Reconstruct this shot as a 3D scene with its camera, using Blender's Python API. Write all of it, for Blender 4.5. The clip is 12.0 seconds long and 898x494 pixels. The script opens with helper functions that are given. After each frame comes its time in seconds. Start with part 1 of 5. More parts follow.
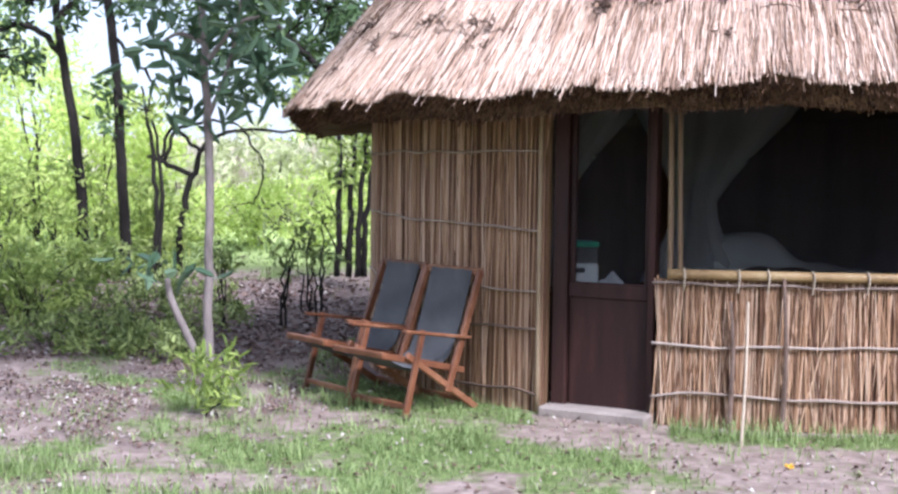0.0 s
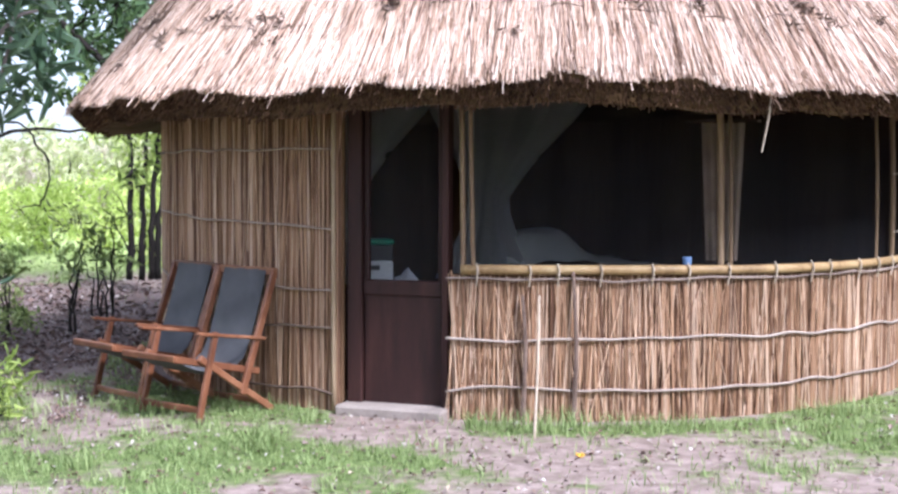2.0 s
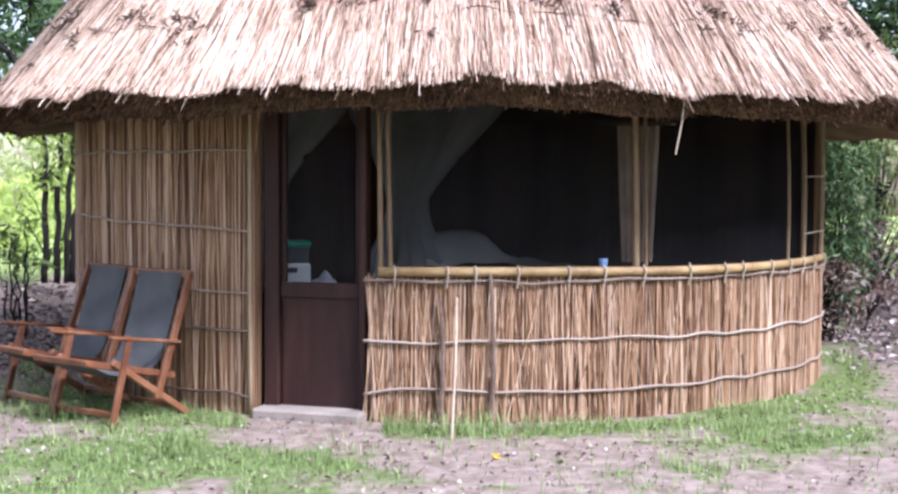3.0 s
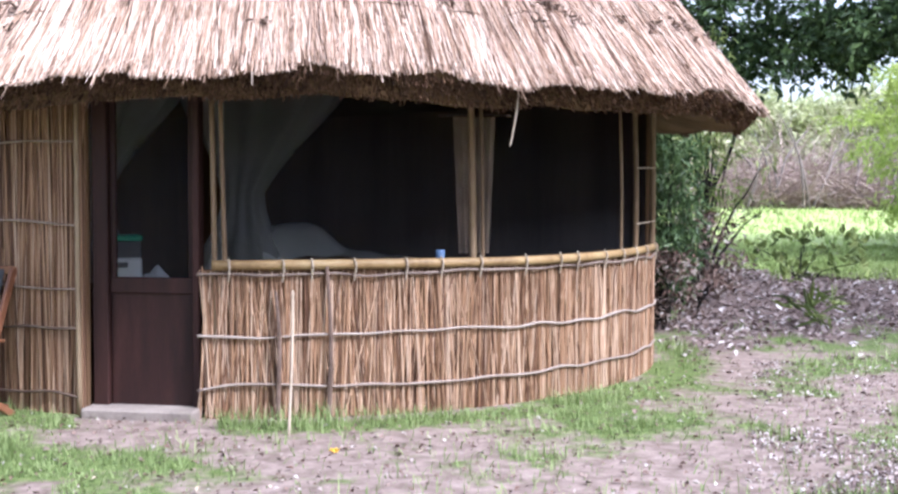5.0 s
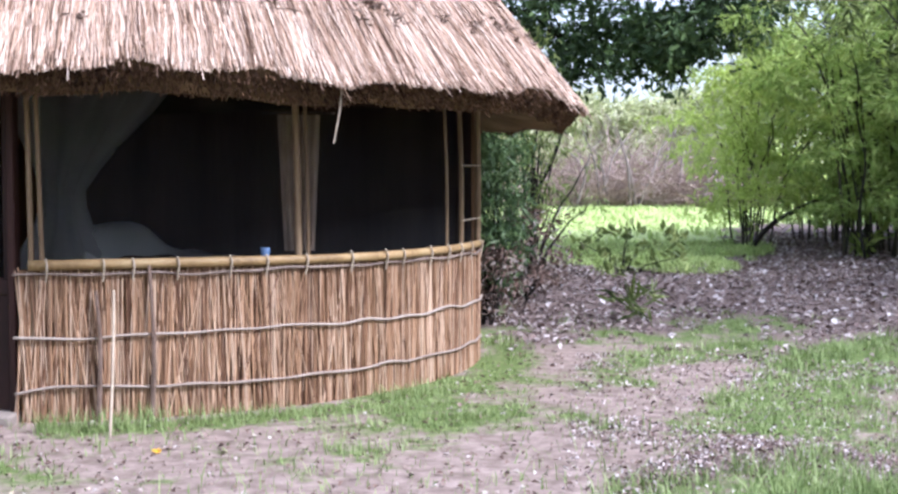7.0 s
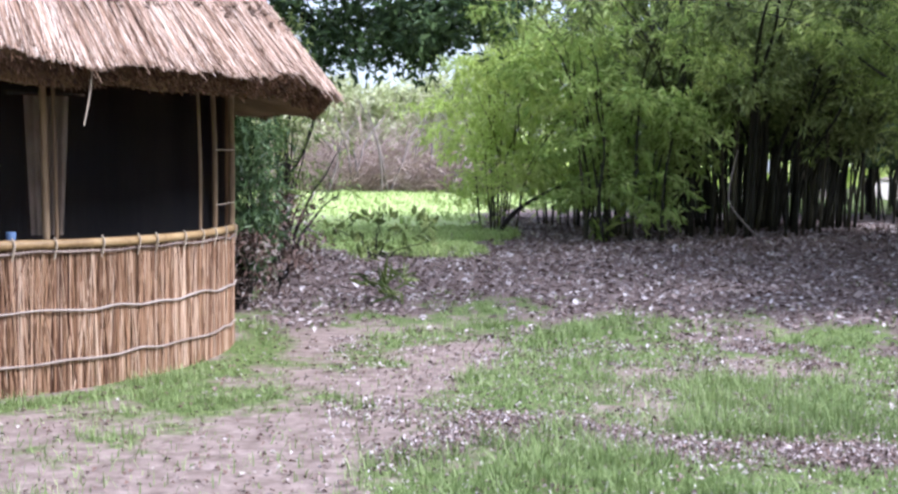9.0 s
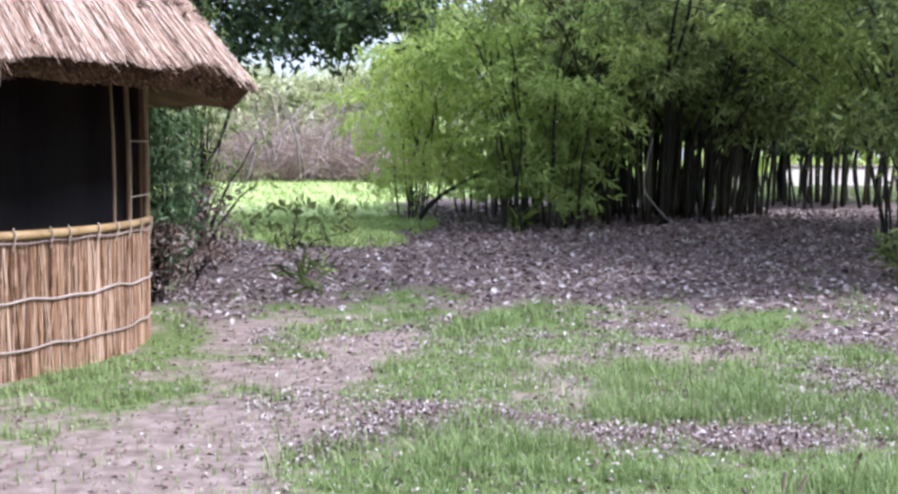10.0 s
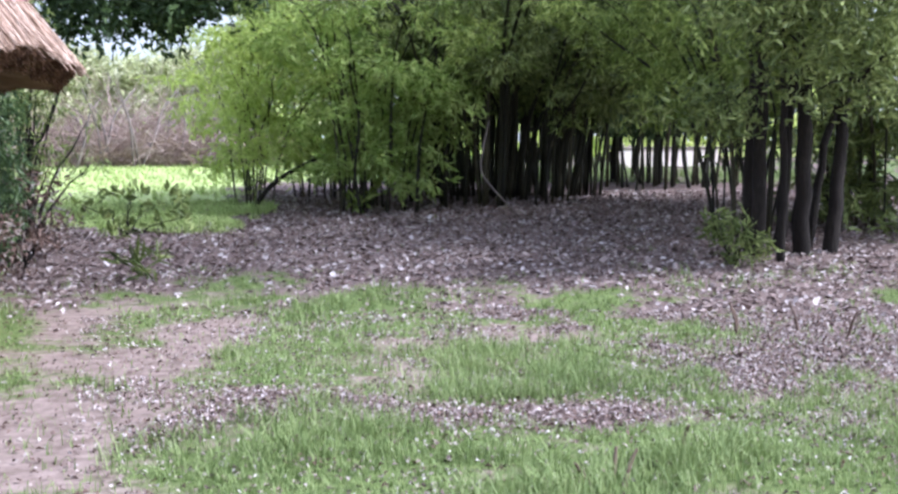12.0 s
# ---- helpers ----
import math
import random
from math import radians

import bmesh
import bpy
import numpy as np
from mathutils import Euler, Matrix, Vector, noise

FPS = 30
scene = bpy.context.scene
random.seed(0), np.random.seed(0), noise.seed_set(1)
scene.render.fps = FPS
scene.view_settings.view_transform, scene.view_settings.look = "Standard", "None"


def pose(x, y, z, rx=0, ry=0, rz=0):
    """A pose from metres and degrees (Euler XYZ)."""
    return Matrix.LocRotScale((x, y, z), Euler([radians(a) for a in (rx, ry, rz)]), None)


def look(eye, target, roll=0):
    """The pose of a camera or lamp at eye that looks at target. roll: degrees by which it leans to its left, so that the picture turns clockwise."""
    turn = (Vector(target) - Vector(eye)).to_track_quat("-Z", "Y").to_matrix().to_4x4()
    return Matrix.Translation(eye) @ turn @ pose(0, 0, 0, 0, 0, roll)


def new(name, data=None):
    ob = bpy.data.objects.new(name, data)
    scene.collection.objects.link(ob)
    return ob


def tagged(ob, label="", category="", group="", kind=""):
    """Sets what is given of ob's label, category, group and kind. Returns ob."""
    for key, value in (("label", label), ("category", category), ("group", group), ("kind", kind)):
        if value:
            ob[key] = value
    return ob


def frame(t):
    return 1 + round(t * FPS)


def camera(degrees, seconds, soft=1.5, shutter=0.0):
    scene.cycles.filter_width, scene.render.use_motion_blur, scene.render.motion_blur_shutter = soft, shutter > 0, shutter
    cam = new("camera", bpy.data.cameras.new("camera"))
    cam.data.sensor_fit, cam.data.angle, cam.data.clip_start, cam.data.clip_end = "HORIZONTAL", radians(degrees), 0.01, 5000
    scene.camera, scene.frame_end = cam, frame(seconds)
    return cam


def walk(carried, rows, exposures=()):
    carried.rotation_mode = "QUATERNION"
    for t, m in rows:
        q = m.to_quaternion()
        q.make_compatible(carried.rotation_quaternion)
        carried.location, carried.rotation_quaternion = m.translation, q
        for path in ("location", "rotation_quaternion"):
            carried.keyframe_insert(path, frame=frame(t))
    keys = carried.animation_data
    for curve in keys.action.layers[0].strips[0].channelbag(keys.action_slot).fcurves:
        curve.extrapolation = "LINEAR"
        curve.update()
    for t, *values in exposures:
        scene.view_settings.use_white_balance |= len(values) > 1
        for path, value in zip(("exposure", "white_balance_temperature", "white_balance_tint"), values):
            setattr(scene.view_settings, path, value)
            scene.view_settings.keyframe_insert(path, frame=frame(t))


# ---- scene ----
EYE = 1.5
cam = camera(38.42, 12.0, soft=2.7)
ROWS = [  # seconds, x, y, z, yaw, pitch, roll
    (0.0, -0.000, 0.000, 0.000, -0.00, -2.83, -0.84),
    (0.5, 0.005, 0.010, -0.007, -2.17, -2.72, -0.40),
    (1.0, 0.022, 0.027, -0.010, -4.58, -2.77, -0.53),
    (1.5, 0.037, 0.031, -0.012, -6.79, -2.72, -0.66),
    (2.0, 0.061, 0.031, -0.008, -8.78, -2.79, -0.24),
    (2.5, 0.079, 0.019, -0.009, -10.24, -2.74, -0.37),
    (3.0, 0.106, 0.027, -0.008, -12.13, -2.68, -0.31),
    (5.0, 0.154, 0.074, -0.031, -19.15, -2.87, -0.12),
    (5.5, 0.166, 0.068, -0.031, -20.56, -2.71, -0.47),
    (6.0, 0.182, 0.053, -0.036, -21.97, -2.70, -0.00),
    (6.5, 0.200, 0.036, -0.038, -23.62, -2.81, -0.07),
    (7.0, 0.200, -0.005, -0.043, -26.42, -2.90, 0.01),
    (9.0, 0.111, -0.117, -0.043, -37.40, -3.51, -0.48),
    (9.5, 0.109, -0.126, -0.038, -39.48, -3.75, -0.36),
    (10.0, 0.108, -0.136, -0.034, -41.01, -3.98, -0.18),
    (10.5, 0.110, -0.144, -0.033, -43.00, -4.15, -0.04),
    (11.0, 0.109, -0.147, -0.031, -44.95, -4.41, -0.04),
    (11.5, 0.114, -0.148, -0.033, -46.39, -4.57, -0.08),
    (12.0, 0.123, -0.156, -0.033, -48.11, -4.72, 0.10),
]
EXPO = [(0.0, 1.18, 5300, 15), (2.5, 1.36, 5300, 15), (5.5, 1.32, 5300, 15), (7.0, 1.20, 5300, 15), (12.0, 1.12, 5300, 15)]
walk(cam, [(t, pose(x, y, EYE + z, 90 + pitch, roll, yaw)) for t, x, y, z, yaw, pitch, roll in ROWS], EXPO)

# ---- light ----
SUN_ELEV, SUN_AZ = radians(47), radians(144)     # azimuth clockwise from +y
world = bpy.data.worlds.new("sky")
scene.world = world
world.use_nodes = True
wn = world.node_tree
sky = wn.nodes.new("ShaderNodeTexSky")
sky.sky_type, sky.sun_disc = "NISHITA", False
sky.sun_elevation, sky.sun_rotation = SUN_ELEV, SUN_AZ
sky.dust_density = 4.0
wn.nodes["Background"].inputs["Strength"].default_value = 0.15
haze = wn.nodes.new("ShaderNodeMix")     # thin bright cloud over the blue
haze.data_type = "RGBA"
haze.inputs[0].default_value, haze.inputs[7].default_value = 0.68, (4.1, 4.15, 4.2, 1)
wn.links.new(sky.outputs[0], haze.inputs[6])
wn.links.new(haze.outputs[2], wn.nodes["Background"].inputs["Color"])
sun_data = bpy.data.lights.new("sun", "SUN")
sun_data.energy, sun_data.angle, sun_data.color = 3.5, radians(12), (1.0, 0.94, 0.86)
sun = new("sun", sun_data)
sun.matrix_world = look((0, 0, 30), (-30 * math.sin(SUN_AZ) / math.tan(SUN_ELEV), -30 * math.cos(SUN_AZ) / math.tan(SUN_ELEV), 0))


# ---- mesh tools ----
rng = np.random.default_rng(7)


def mesh_np(name, V, F, smooth=False):
    """A mesh from an array of corners and an array of equal-sided faces."""
    V, F = np.asarray(V, np.float32), np.asarray(F, np.int32)
    me = bpy.data.meshes.new(name)
    m, k = F.shape
    me.vertices.add(len(V))
    me.vertices.foreach_set("co", V.ravel())
    me.loops.add(m * k)
    me.loops.foreach_set("vertex_index", F.ravel())
    me.polygons.add(m)
    me.polygons.foreach_set("loop_start", np.arange(0, m * k, k, dtype=np.int32))
    me.polygons.foreach_set("use_smooth", np.full(m, smooth))
    me.update(calc_edges=True)
    me.validate()
    return me


def unit(v):
    return v / np.maximum(np.linalg.norm(v, axis=-1, keepdims=True), 1e-9)


def rods(P, r, sides=3):
    """Thin rods: P is (n, k, 3) points along each, r is (n, k) radii."""
    P, r = np.asarray(P, float), np.asarray(r, float)
    n, k, _ = P.shape
    ax = unit(P[:, -1] - P[:, 0])
    ref = np.where(np.abs(ax[:, 2:3]) > 0.9, np.array([[1.0, 0, 0]]), np.array([[0, 0, 1.0]]))
    u = unit(np.cross(ax, ref))
    w = np.cross(ax, u)
    a = (np.arange(sides) * 2 * np.pi / sides)[None, :] + rng.uniform(0, 2 * np.pi, n)[:, None]
    ring = u[:, None, :] * np.cos(a)[:, :, None] + w[:, None, :] * np.sin(a)[:, :, None]
    V = P[:, :, None, :] + ring[:, None, :, :] * r[:, :, None, None]
    base = (np.arange(n) * k * sides)[:, None, None]
    i, j = np.arange(k - 1)[None, :, None] * sides, np.arange(sides)[None, None, :]
    j2 = (j + 1) % sides
    F = np.stack([base + i + j, base + i + j2, base + i + sides + j2, base + i + sides + j], -1)
    return V.reshape(-1, 3), F.reshape(-1, 4)


def leaf_cards(C, D, L, W, droop=0.15, level=0.0):
    """Folded four-cornered leaves at C along D with length L and width W; level turns their blades to the sky."""
    n = len(C)
    D = unit(D)
    s = unit(np.cross(D, unit(rng.normal(size=(n, 3))) + np.array([0, 0, level])))
    nrm = np.cross(D, s)
    L, W = L[:, None], W[:, None]
    V = np.stack([C, C + D * L * 0.45 + s * W * 0.5 + nrm * W * 0.15, C + D * L - nrm * L * droop, C + D * L * 0.45 - s * W * 0.5 + nrm * W * 0.15], 1)
    return V.reshape(-1, 3), np.arange(4 * n).reshape(n, 4)


def round_leaves(C, D, L, W, droop=0.15):
    """Leaves with a rounded blade of six corners, folded along the rib."""
    n = len(C)
    D = unit(D)
    s = unit(np.cross(D, unit(rng.normal(size=(n, 3)))))
    nrm = np.cross(D, s)
    L, W = L[:, None], W[:, None]
    up = nrm * W * 0.12
    V = np.stack([C, C + D * L * 0.3 + s * W * 0.46 + up, C + D * L * 0.72 + s * W * 0.36 + up - nrm * L * droop * 0.4, C + D * L - nrm * L * droop,
                  C + D * L * 0.72 - s * W * 0.36 + up - nrm * L * droop * 0.4, C + D * L * 0.3 - s * W * 0.46 + up], 1)
    o = np.arange(n)[:, None] * 6
    return V.reshape(-1, 3), np.concatenate([o + np.array([[0, 1, 2, 3]]), o + np.array([[0, 3, 4, 5]])])


def joined(*pieces):
    Vs, Fs, o = [], [], 0
    for V, F in pieces:
        Vs.append(V)
        Fs.append(F + o)
        o += len(V)
    return np.concatenate(Vs), np.concatenate(Fs)


def limb(points, radii, sides=8, steps=6, wob=0.0):
    """A smooth tapered tube through points, closed at its ends."""
    pts, rad = np.array(points, float), np.array(radii, float)
    t = np.linspace(0, len(pts) - 1, (len(pts) - 1) * steps + 1)
    ext = np.vstack([2 * pts[0] - pts[1], pts, 2 * pts[-1] - pts[-2]])
    out = []
    for x in t:
        i = min(int(x), len(pts) - 2)
        f = x - i
        a, b, c, d = ext[i], ext[i + 1], ext[i + 2], ext[i + 3]
        out.append(0.5 * (2 * b + (c - a) * f + (2 * a - 5 * b + 4 * c - d) * f * f + (3 * b - a - 3 * c + d) * f ** 3))
    P = np.array(out)
    if wob:
        P[1:-1] += rng.normal(size=P[1:-1].shape) * wob
    r = np.interp(t, np.arange(len(pts)), rad)
    tan = unit(np.gradient(P, axis=0))
    ref = np.array([0.3, 1, 0.1]) if abs(tan[0][2]) > 0.7 else np.array([0, 0, 1.0])
    u = unit(np.cross(tan, ref))
    w = np.cross(tan, u)
    a = np.arange(sides) * 2 * np.pi / sides
    V = P[:, None] + (u[:, None] * np.cos(a)[None, :, None] + w[:, None] * np.sin(a)[None, :, None]) * r[:, None, None]
    k = len(P)
    i, j = np.arange(k - 1)[:, None] * sides, np.arange(sides)[None, :]
    j2 = (j + 1) % sides
    F = np.stack([i + j, i + j2, i + sides + j2, i + sides + j], -1).reshape(-1, 4)
    V = np.vstack([V.reshape(-1, 3), P[:1], P[-1:]])
    c0, c1 = k * sides, k * sides + 1
    half = np.arange(0, sides, 2)
    cap0 = np.stack([np.full(len(half), c0), (half + 2) % sides, half + 1, half], -1)
    cap1 = np.stack([np.full(len(half), c1), (k - 1) * sides + half, (k - 1) * sides + half + 1, (k - 1) * sides + (half + 2) % sides], -1)
    return V, np.vstack([F, cap0, cap1])


def bar(a, b, w, h, bevel=0.006, up=(0, 0, 1)):
    """A bevelled wooden bar from a to b, w wide and h high."""
    a, b = Vector(a), Vector(b)
    d = (b - a).normalized()
    up = Vector(up)
    s = d.cross(up).normalized()
    up = s.cross(d)
    bm = bmesh.new()
    bmesh.ops.create_cube(bm, size=1)
    m = Matrix((s * w, d * (b - a).length, up * h)).transposed().to_4x4()
    m.translation = (a + b) / 2
    bmesh.ops.transform(bm, matrix=m, verts=bm.verts)
    if bevel:
        bmesh.ops.bevel(bm, geom=bm.edges[:], offset=bevel, segments=1, affect="EDGES")
    return bm


def part(name, data, material, parent=None, label="", smooth=False):
    """Links a bmesh, a mesh or a pair of arrays as one mesh object."""
    if isinstance(data, bmesh.types.BMesh):
        me = bpy.data.meshes.new(name)
        data.to_mesh(me)
        data.free()
    elif isinstance(data, tuple):
        me = mesh_np(name, *data, smooth=smooth)
    else:
        me = data
    if material and not me.materials:
        me.materials.append(material)
    ob = new(name, me)
    if parent:
        ob.parent = parent
    if label:
        ob["label"] = label
    return ob


def thing(name, m, label, category, group="", kind=""):
    ob = new(name)
    ob.matrix_world = m
    ob.empty_display_size = 0.2
    return tagged(ob, label, category, group, kind)


# ---- materials ----
def material(name, colours, scale=6.0, rough=0.8, bump=0.3, island=False, per_object=False, stretch=(1, 1, 1), translucent=0.0, fine=60.0, metallic=0.0, spread=0.5):
    """colours: list of (position, (r, g, b)) for a ramp driven by noise at two scales and by the random value of each piece."""
    m = bpy.data.materials.new(name)
    m.use_nodes = True
    nt = m.node_tree
    N, Lk = nt.nodes, nt.links.new
    bsdf = N["Principled BSDF"]
    co = N.new("ShaderNodeTexCoord")
    mp = N.new("ShaderNodeMapping")
    mp.inputs["Scale"].default_value = stretch
    Lk(co.outputs["Object"], mp.inputs[0])
    n1, n2 = N.new("ShaderNodeTexNoise"), N.new("ShaderNodeTexNoise")
    n1.inputs["Scale"].default_value, n2.inputs["Scale"].default_value = scale, fine
    n1.inputs["Detail"].default_value, n2.inputs["Detail"].default_value = 6, 4
    for n in (n1, n2):
        Lk(mp.outputs[0], n.inputs["Vector"])
    mix = N.new("ShaderNodeMath")
    mix.operation = "MULTIPLY_ADD"
    Lk(n2.outputs[0], mix.inputs[0])
    mix.inputs[1].default_value = 0.45
    add = N.new("ShaderNodeMath")
    add.operation = "MULTIPLY_ADD"
    Lk(n1.outputs[0], add.inputs[0])
    add.inputs[1].default_value, add.inputs[2].default_value = 1.1, -0.275
    Lk(add.outputs[0], mix.inputs[2])
    value = mix.outputs[0]
    if island or per_object:
        src = N.new("ShaderNodeNewGeometry").outputs["Random Per Island"] if island else N.new("ShaderNodeObjectInfo").outputs["Random"]
        blend = N.new("ShaderNodeMix")
        blend.inputs[0].default_value = spread
        Lk(value, blend.inputs[2])
        Lk(src, blend.inputs[3])
        value = blend.outputs[0]
    ramp = N.new("ShaderNodeValToRGB")
    el = ramp.color_ramp.elements
    while len(el) < len(colours):
        el.new(0.5)
    for e, (p, c) in zip(el, colours):
        e.position, e.color = p, (*c, 1)
    Lk(value, ramp.inputs[0])
    Lk(ramp.outputs[0], bsdf.inputs["Base Color"])
    bsdf.inputs["Roughness"].default_value, bsdf.inputs["Metallic"].default_value = rough, metallic
    bsdf.inputs["Specular IOR Level"].default_value = 0.3
    if bump:
        b = N.new("ShaderNodeBump")
        b.inputs["Strength"].default_value, b.inputs["Distance"].default_value = bump, 0.02
        Lk(n2.outputs[0], b.inputs["Height"])
        Lk(b.outputs[0], bsdf.inputs["Normal"])
    if translucent:
        tr, ms = N.new("ShaderNodeBsdfTranslucent"), N.new("ShaderNodeMixShader")
        ms.inputs[0].default_value = translucent
        Lk(ramp.outputs[0], tr.inputs[0])
        Lk(bsdf.outputs[0], ms.inputs[1])
        Lk(tr.outputs[0], ms.inputs[2])
        Lk(ms.outputs[0], N["Material Output"].inputs[0])
    return m


REED = material("reed", [(0.10, (0.094, 0.044, 0.027)), (0.36, (0.267, 0.146, 0.082)), (0.62, (0.400, 0.243, 0.147)), (0.88, (0.549, 0.392, 0.286))], scale=1.5, fine=25, island=True, stretch=(1, 1, 0.6), rough=0.6, spread=0.85)
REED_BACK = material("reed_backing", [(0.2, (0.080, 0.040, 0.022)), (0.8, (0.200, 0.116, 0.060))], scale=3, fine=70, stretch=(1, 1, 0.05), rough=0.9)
STRAW = material("thatch_straw", [(0.20, (0.088, 0.047, 0.030)), (0.41, (0.360, 0.230, 0.161)), (0.61, (0.545, 0.388, 0.308)), (0.88, (0.722, 0.586, 0.505))], scale=1.6, fine=12, island=True, rough=0.55, spread=0.7)
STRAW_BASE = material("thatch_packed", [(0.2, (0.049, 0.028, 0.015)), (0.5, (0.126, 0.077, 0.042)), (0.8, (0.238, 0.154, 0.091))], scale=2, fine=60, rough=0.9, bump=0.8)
# cut straw ends; the shade below the eave is put into this brown
EAVE = material("shaded_thatch_ends", [(0.2, (0.028, 0.014, 0.008)), (0.5, (0.096, 0.048, 0.027)), (0.85, (0.216, 0.124, 0.072))], scale=3, fine=60, island=True, rough=0.9)
POLE = material("peeled_pole", [(0.2, (0.086, 0.052, 0.029)), (0.5, (0.187, 0.122, 0.072)), (0.85, (0.331, 0.245, 0.158))], scale=3, fine=40, stretch=(1, 1, 0.3), rough=0.6, per_object=True, spread=0.3)
SILLWOOD = material("split_bamboo", [(0.2, (0.140, 0.083, 0.038)), (0.5, (0.293, 0.191, 0.089)), (0.85, (0.395, 0.293, 0.159))], scale=3, fine=30, rough=0.5)
TIE = material("weathered_stick", [(0.25, (0.122, 0.086, 0.073)), (0.5, (0.245, 0.184, 0.153)), (0.8, (0.367, 0.306, 0.269))], scale=4, fine=40, rough=0.7, per_object=True, spread=0.4)
DARKSTICK = material("dark_stick", [(0.2, (0.07, 0.045, 0.035)), (0.8, (0.22, 0.15, 0.12))], scale=5, fine=40, rough=0.8)
WALLTIE = material("grey_brown_stick", [(0.2, (0.10, 0.065, 0.05)), (0.5, (0.22, 0.155, 0.12)), (0.85, (0.42, 0.33, 0.27))], scale=4, fine=40, rough=0.8, per_object=True, spread=0.3)
PALESTICK = material("bleached_stick", [(0.2, (0.255, 0.196, 0.145)), (0.8, (0.476, 0.391, 0.306))], scale=4, fine=40, rough=0.7)
DOORWOOD = material("dark_red_brown_wood", [(0.2, (0.012, 0.004, 0.0035)), (0.55, (0.028, 0.009, 0.0075)), (0.9, (0.055, 0.020, 0.016))], scale=2, fine=30, stretch=(6, 6, 0.6), rough=0.65, bump=0.15)
CHAIRWOOD = material("oiled_chair_wood", [(0.2, (0.064, 0.022, 0.012)), (0.5, (0.162, 0.064, 0.032)), (0.85, (0.323, 0.162, 0.093))], scale=5, fine=60, stretch=(1, 1, 1), rough=0.4, bump=0.1, per_object=True, spread=0.25)
CANVAS = material("grey_canvas", [(0.2, (0.049, 0.048, 0.053)), (0.8, (0.119, 0.116, 0.121))], scale=4, fine=300, rough=0.85, bump=0.2)
CONCRETE = material("worn_cement", [(0.2, (0.144, 0.117, 0.104)), (0.8, (0.306, 0.257, 0.225))], scale=3, fine=50, rough=0.9)
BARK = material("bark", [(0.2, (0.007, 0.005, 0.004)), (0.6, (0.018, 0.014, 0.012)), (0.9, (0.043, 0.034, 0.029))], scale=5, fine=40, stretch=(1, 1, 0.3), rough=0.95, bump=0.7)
PALEBARK = material("pale_smooth_bark", [(0.2, (0.11, 0.09, 0.085)), (0.6, (0.23, 0.19, 0.18)), (0.9, (0.36, 0.31, 0.30))], scale=5, fine=40, stretch=(1, 1, 0.3), rough=0.85, bump=0.4)
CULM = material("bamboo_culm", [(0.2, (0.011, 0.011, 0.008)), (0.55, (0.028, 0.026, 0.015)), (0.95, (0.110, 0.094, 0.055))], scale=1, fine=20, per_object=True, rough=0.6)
LEAF = material("fresh_leaf", [(0.15, (0.081, 0.121, 0.024)), (0.5, (0.276, 0.356, 0.085)), (0.85, (0.621, 0.690, 0.230))], scale=0.9, fine=3, island=True, rough=0.5, bump=0, translucent=0.45)
# leaves in full sun: the sun's brightness is put into the colour
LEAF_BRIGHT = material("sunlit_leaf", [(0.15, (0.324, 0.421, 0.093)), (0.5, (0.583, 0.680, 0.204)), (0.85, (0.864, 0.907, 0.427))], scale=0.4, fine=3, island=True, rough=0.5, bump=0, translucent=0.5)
LEAF_DEEP = material("deep_green_leaf", [(0.15, (0.044, 0.065, 0.019)), (0.5, (0.163, 0.206, 0.058)), (0.85, (0.463, 0.525, 0.200))], scale=0.9, fine=3, island=True, rough=0.5, bump=0, translucent=0.3)
# strong sun on distant foliage is put into these cream tones
LEAF_PALE = material("sunlit_cream_leaf", [(0.15, (0.34, 0.38, 0.18)), (0.5, (0.56, 0.58, 0.34)), (0.85, (0.78, 0.76, 0.58))], scale=0.4, fine=3, island=True, rough=0.5, bump=0, translucent=0.4)
LEAF_MID = material("light_green_leaf", [(0.15, (0.152, 0.223, 0.045)), (0.5, (0.395, 0.516, 0.149)), (0.85, (0.688, 0.769, 0.298))], scale=0.9, fine=3, island=True, rough=0.5, bump=0, translucent=0.5)
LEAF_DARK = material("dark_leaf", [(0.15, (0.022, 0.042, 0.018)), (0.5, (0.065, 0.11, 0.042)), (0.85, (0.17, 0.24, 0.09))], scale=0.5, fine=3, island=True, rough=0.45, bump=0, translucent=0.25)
LEAF_BLUE = material("waxy_blue_green_leaf", [(0.15, (0.043, 0.078, 0.043)), (0.5, (0.085, 0.140, 0.079)), (0.85, (0.170, 0.234, 0.137))], scale=1, fine=5, island=True, rough=0.4, bump=0, translucent=0.25)
TWIG = material("dry_twig", [(0.15, (0.15, 0.10, 0.095)), (0.5, (0.36, 0.265, 0.24)), (0.85, (0.60, 0.50, 0.45))], scale=1, fine=8, island=True, rough=0.9)
GRASS = material("grass_blade", [(0.1, (0.093, 0.132, 0.042)), (0.45, (0.204, 0.272, 0.093)), (0.75, (0.348, 0.408, 0.179)), (0.95, (0.578, 0.535, 0.392))], scale=0.6, fine=4, island=True, rough=0.6, bump=0, translucent=0.3)
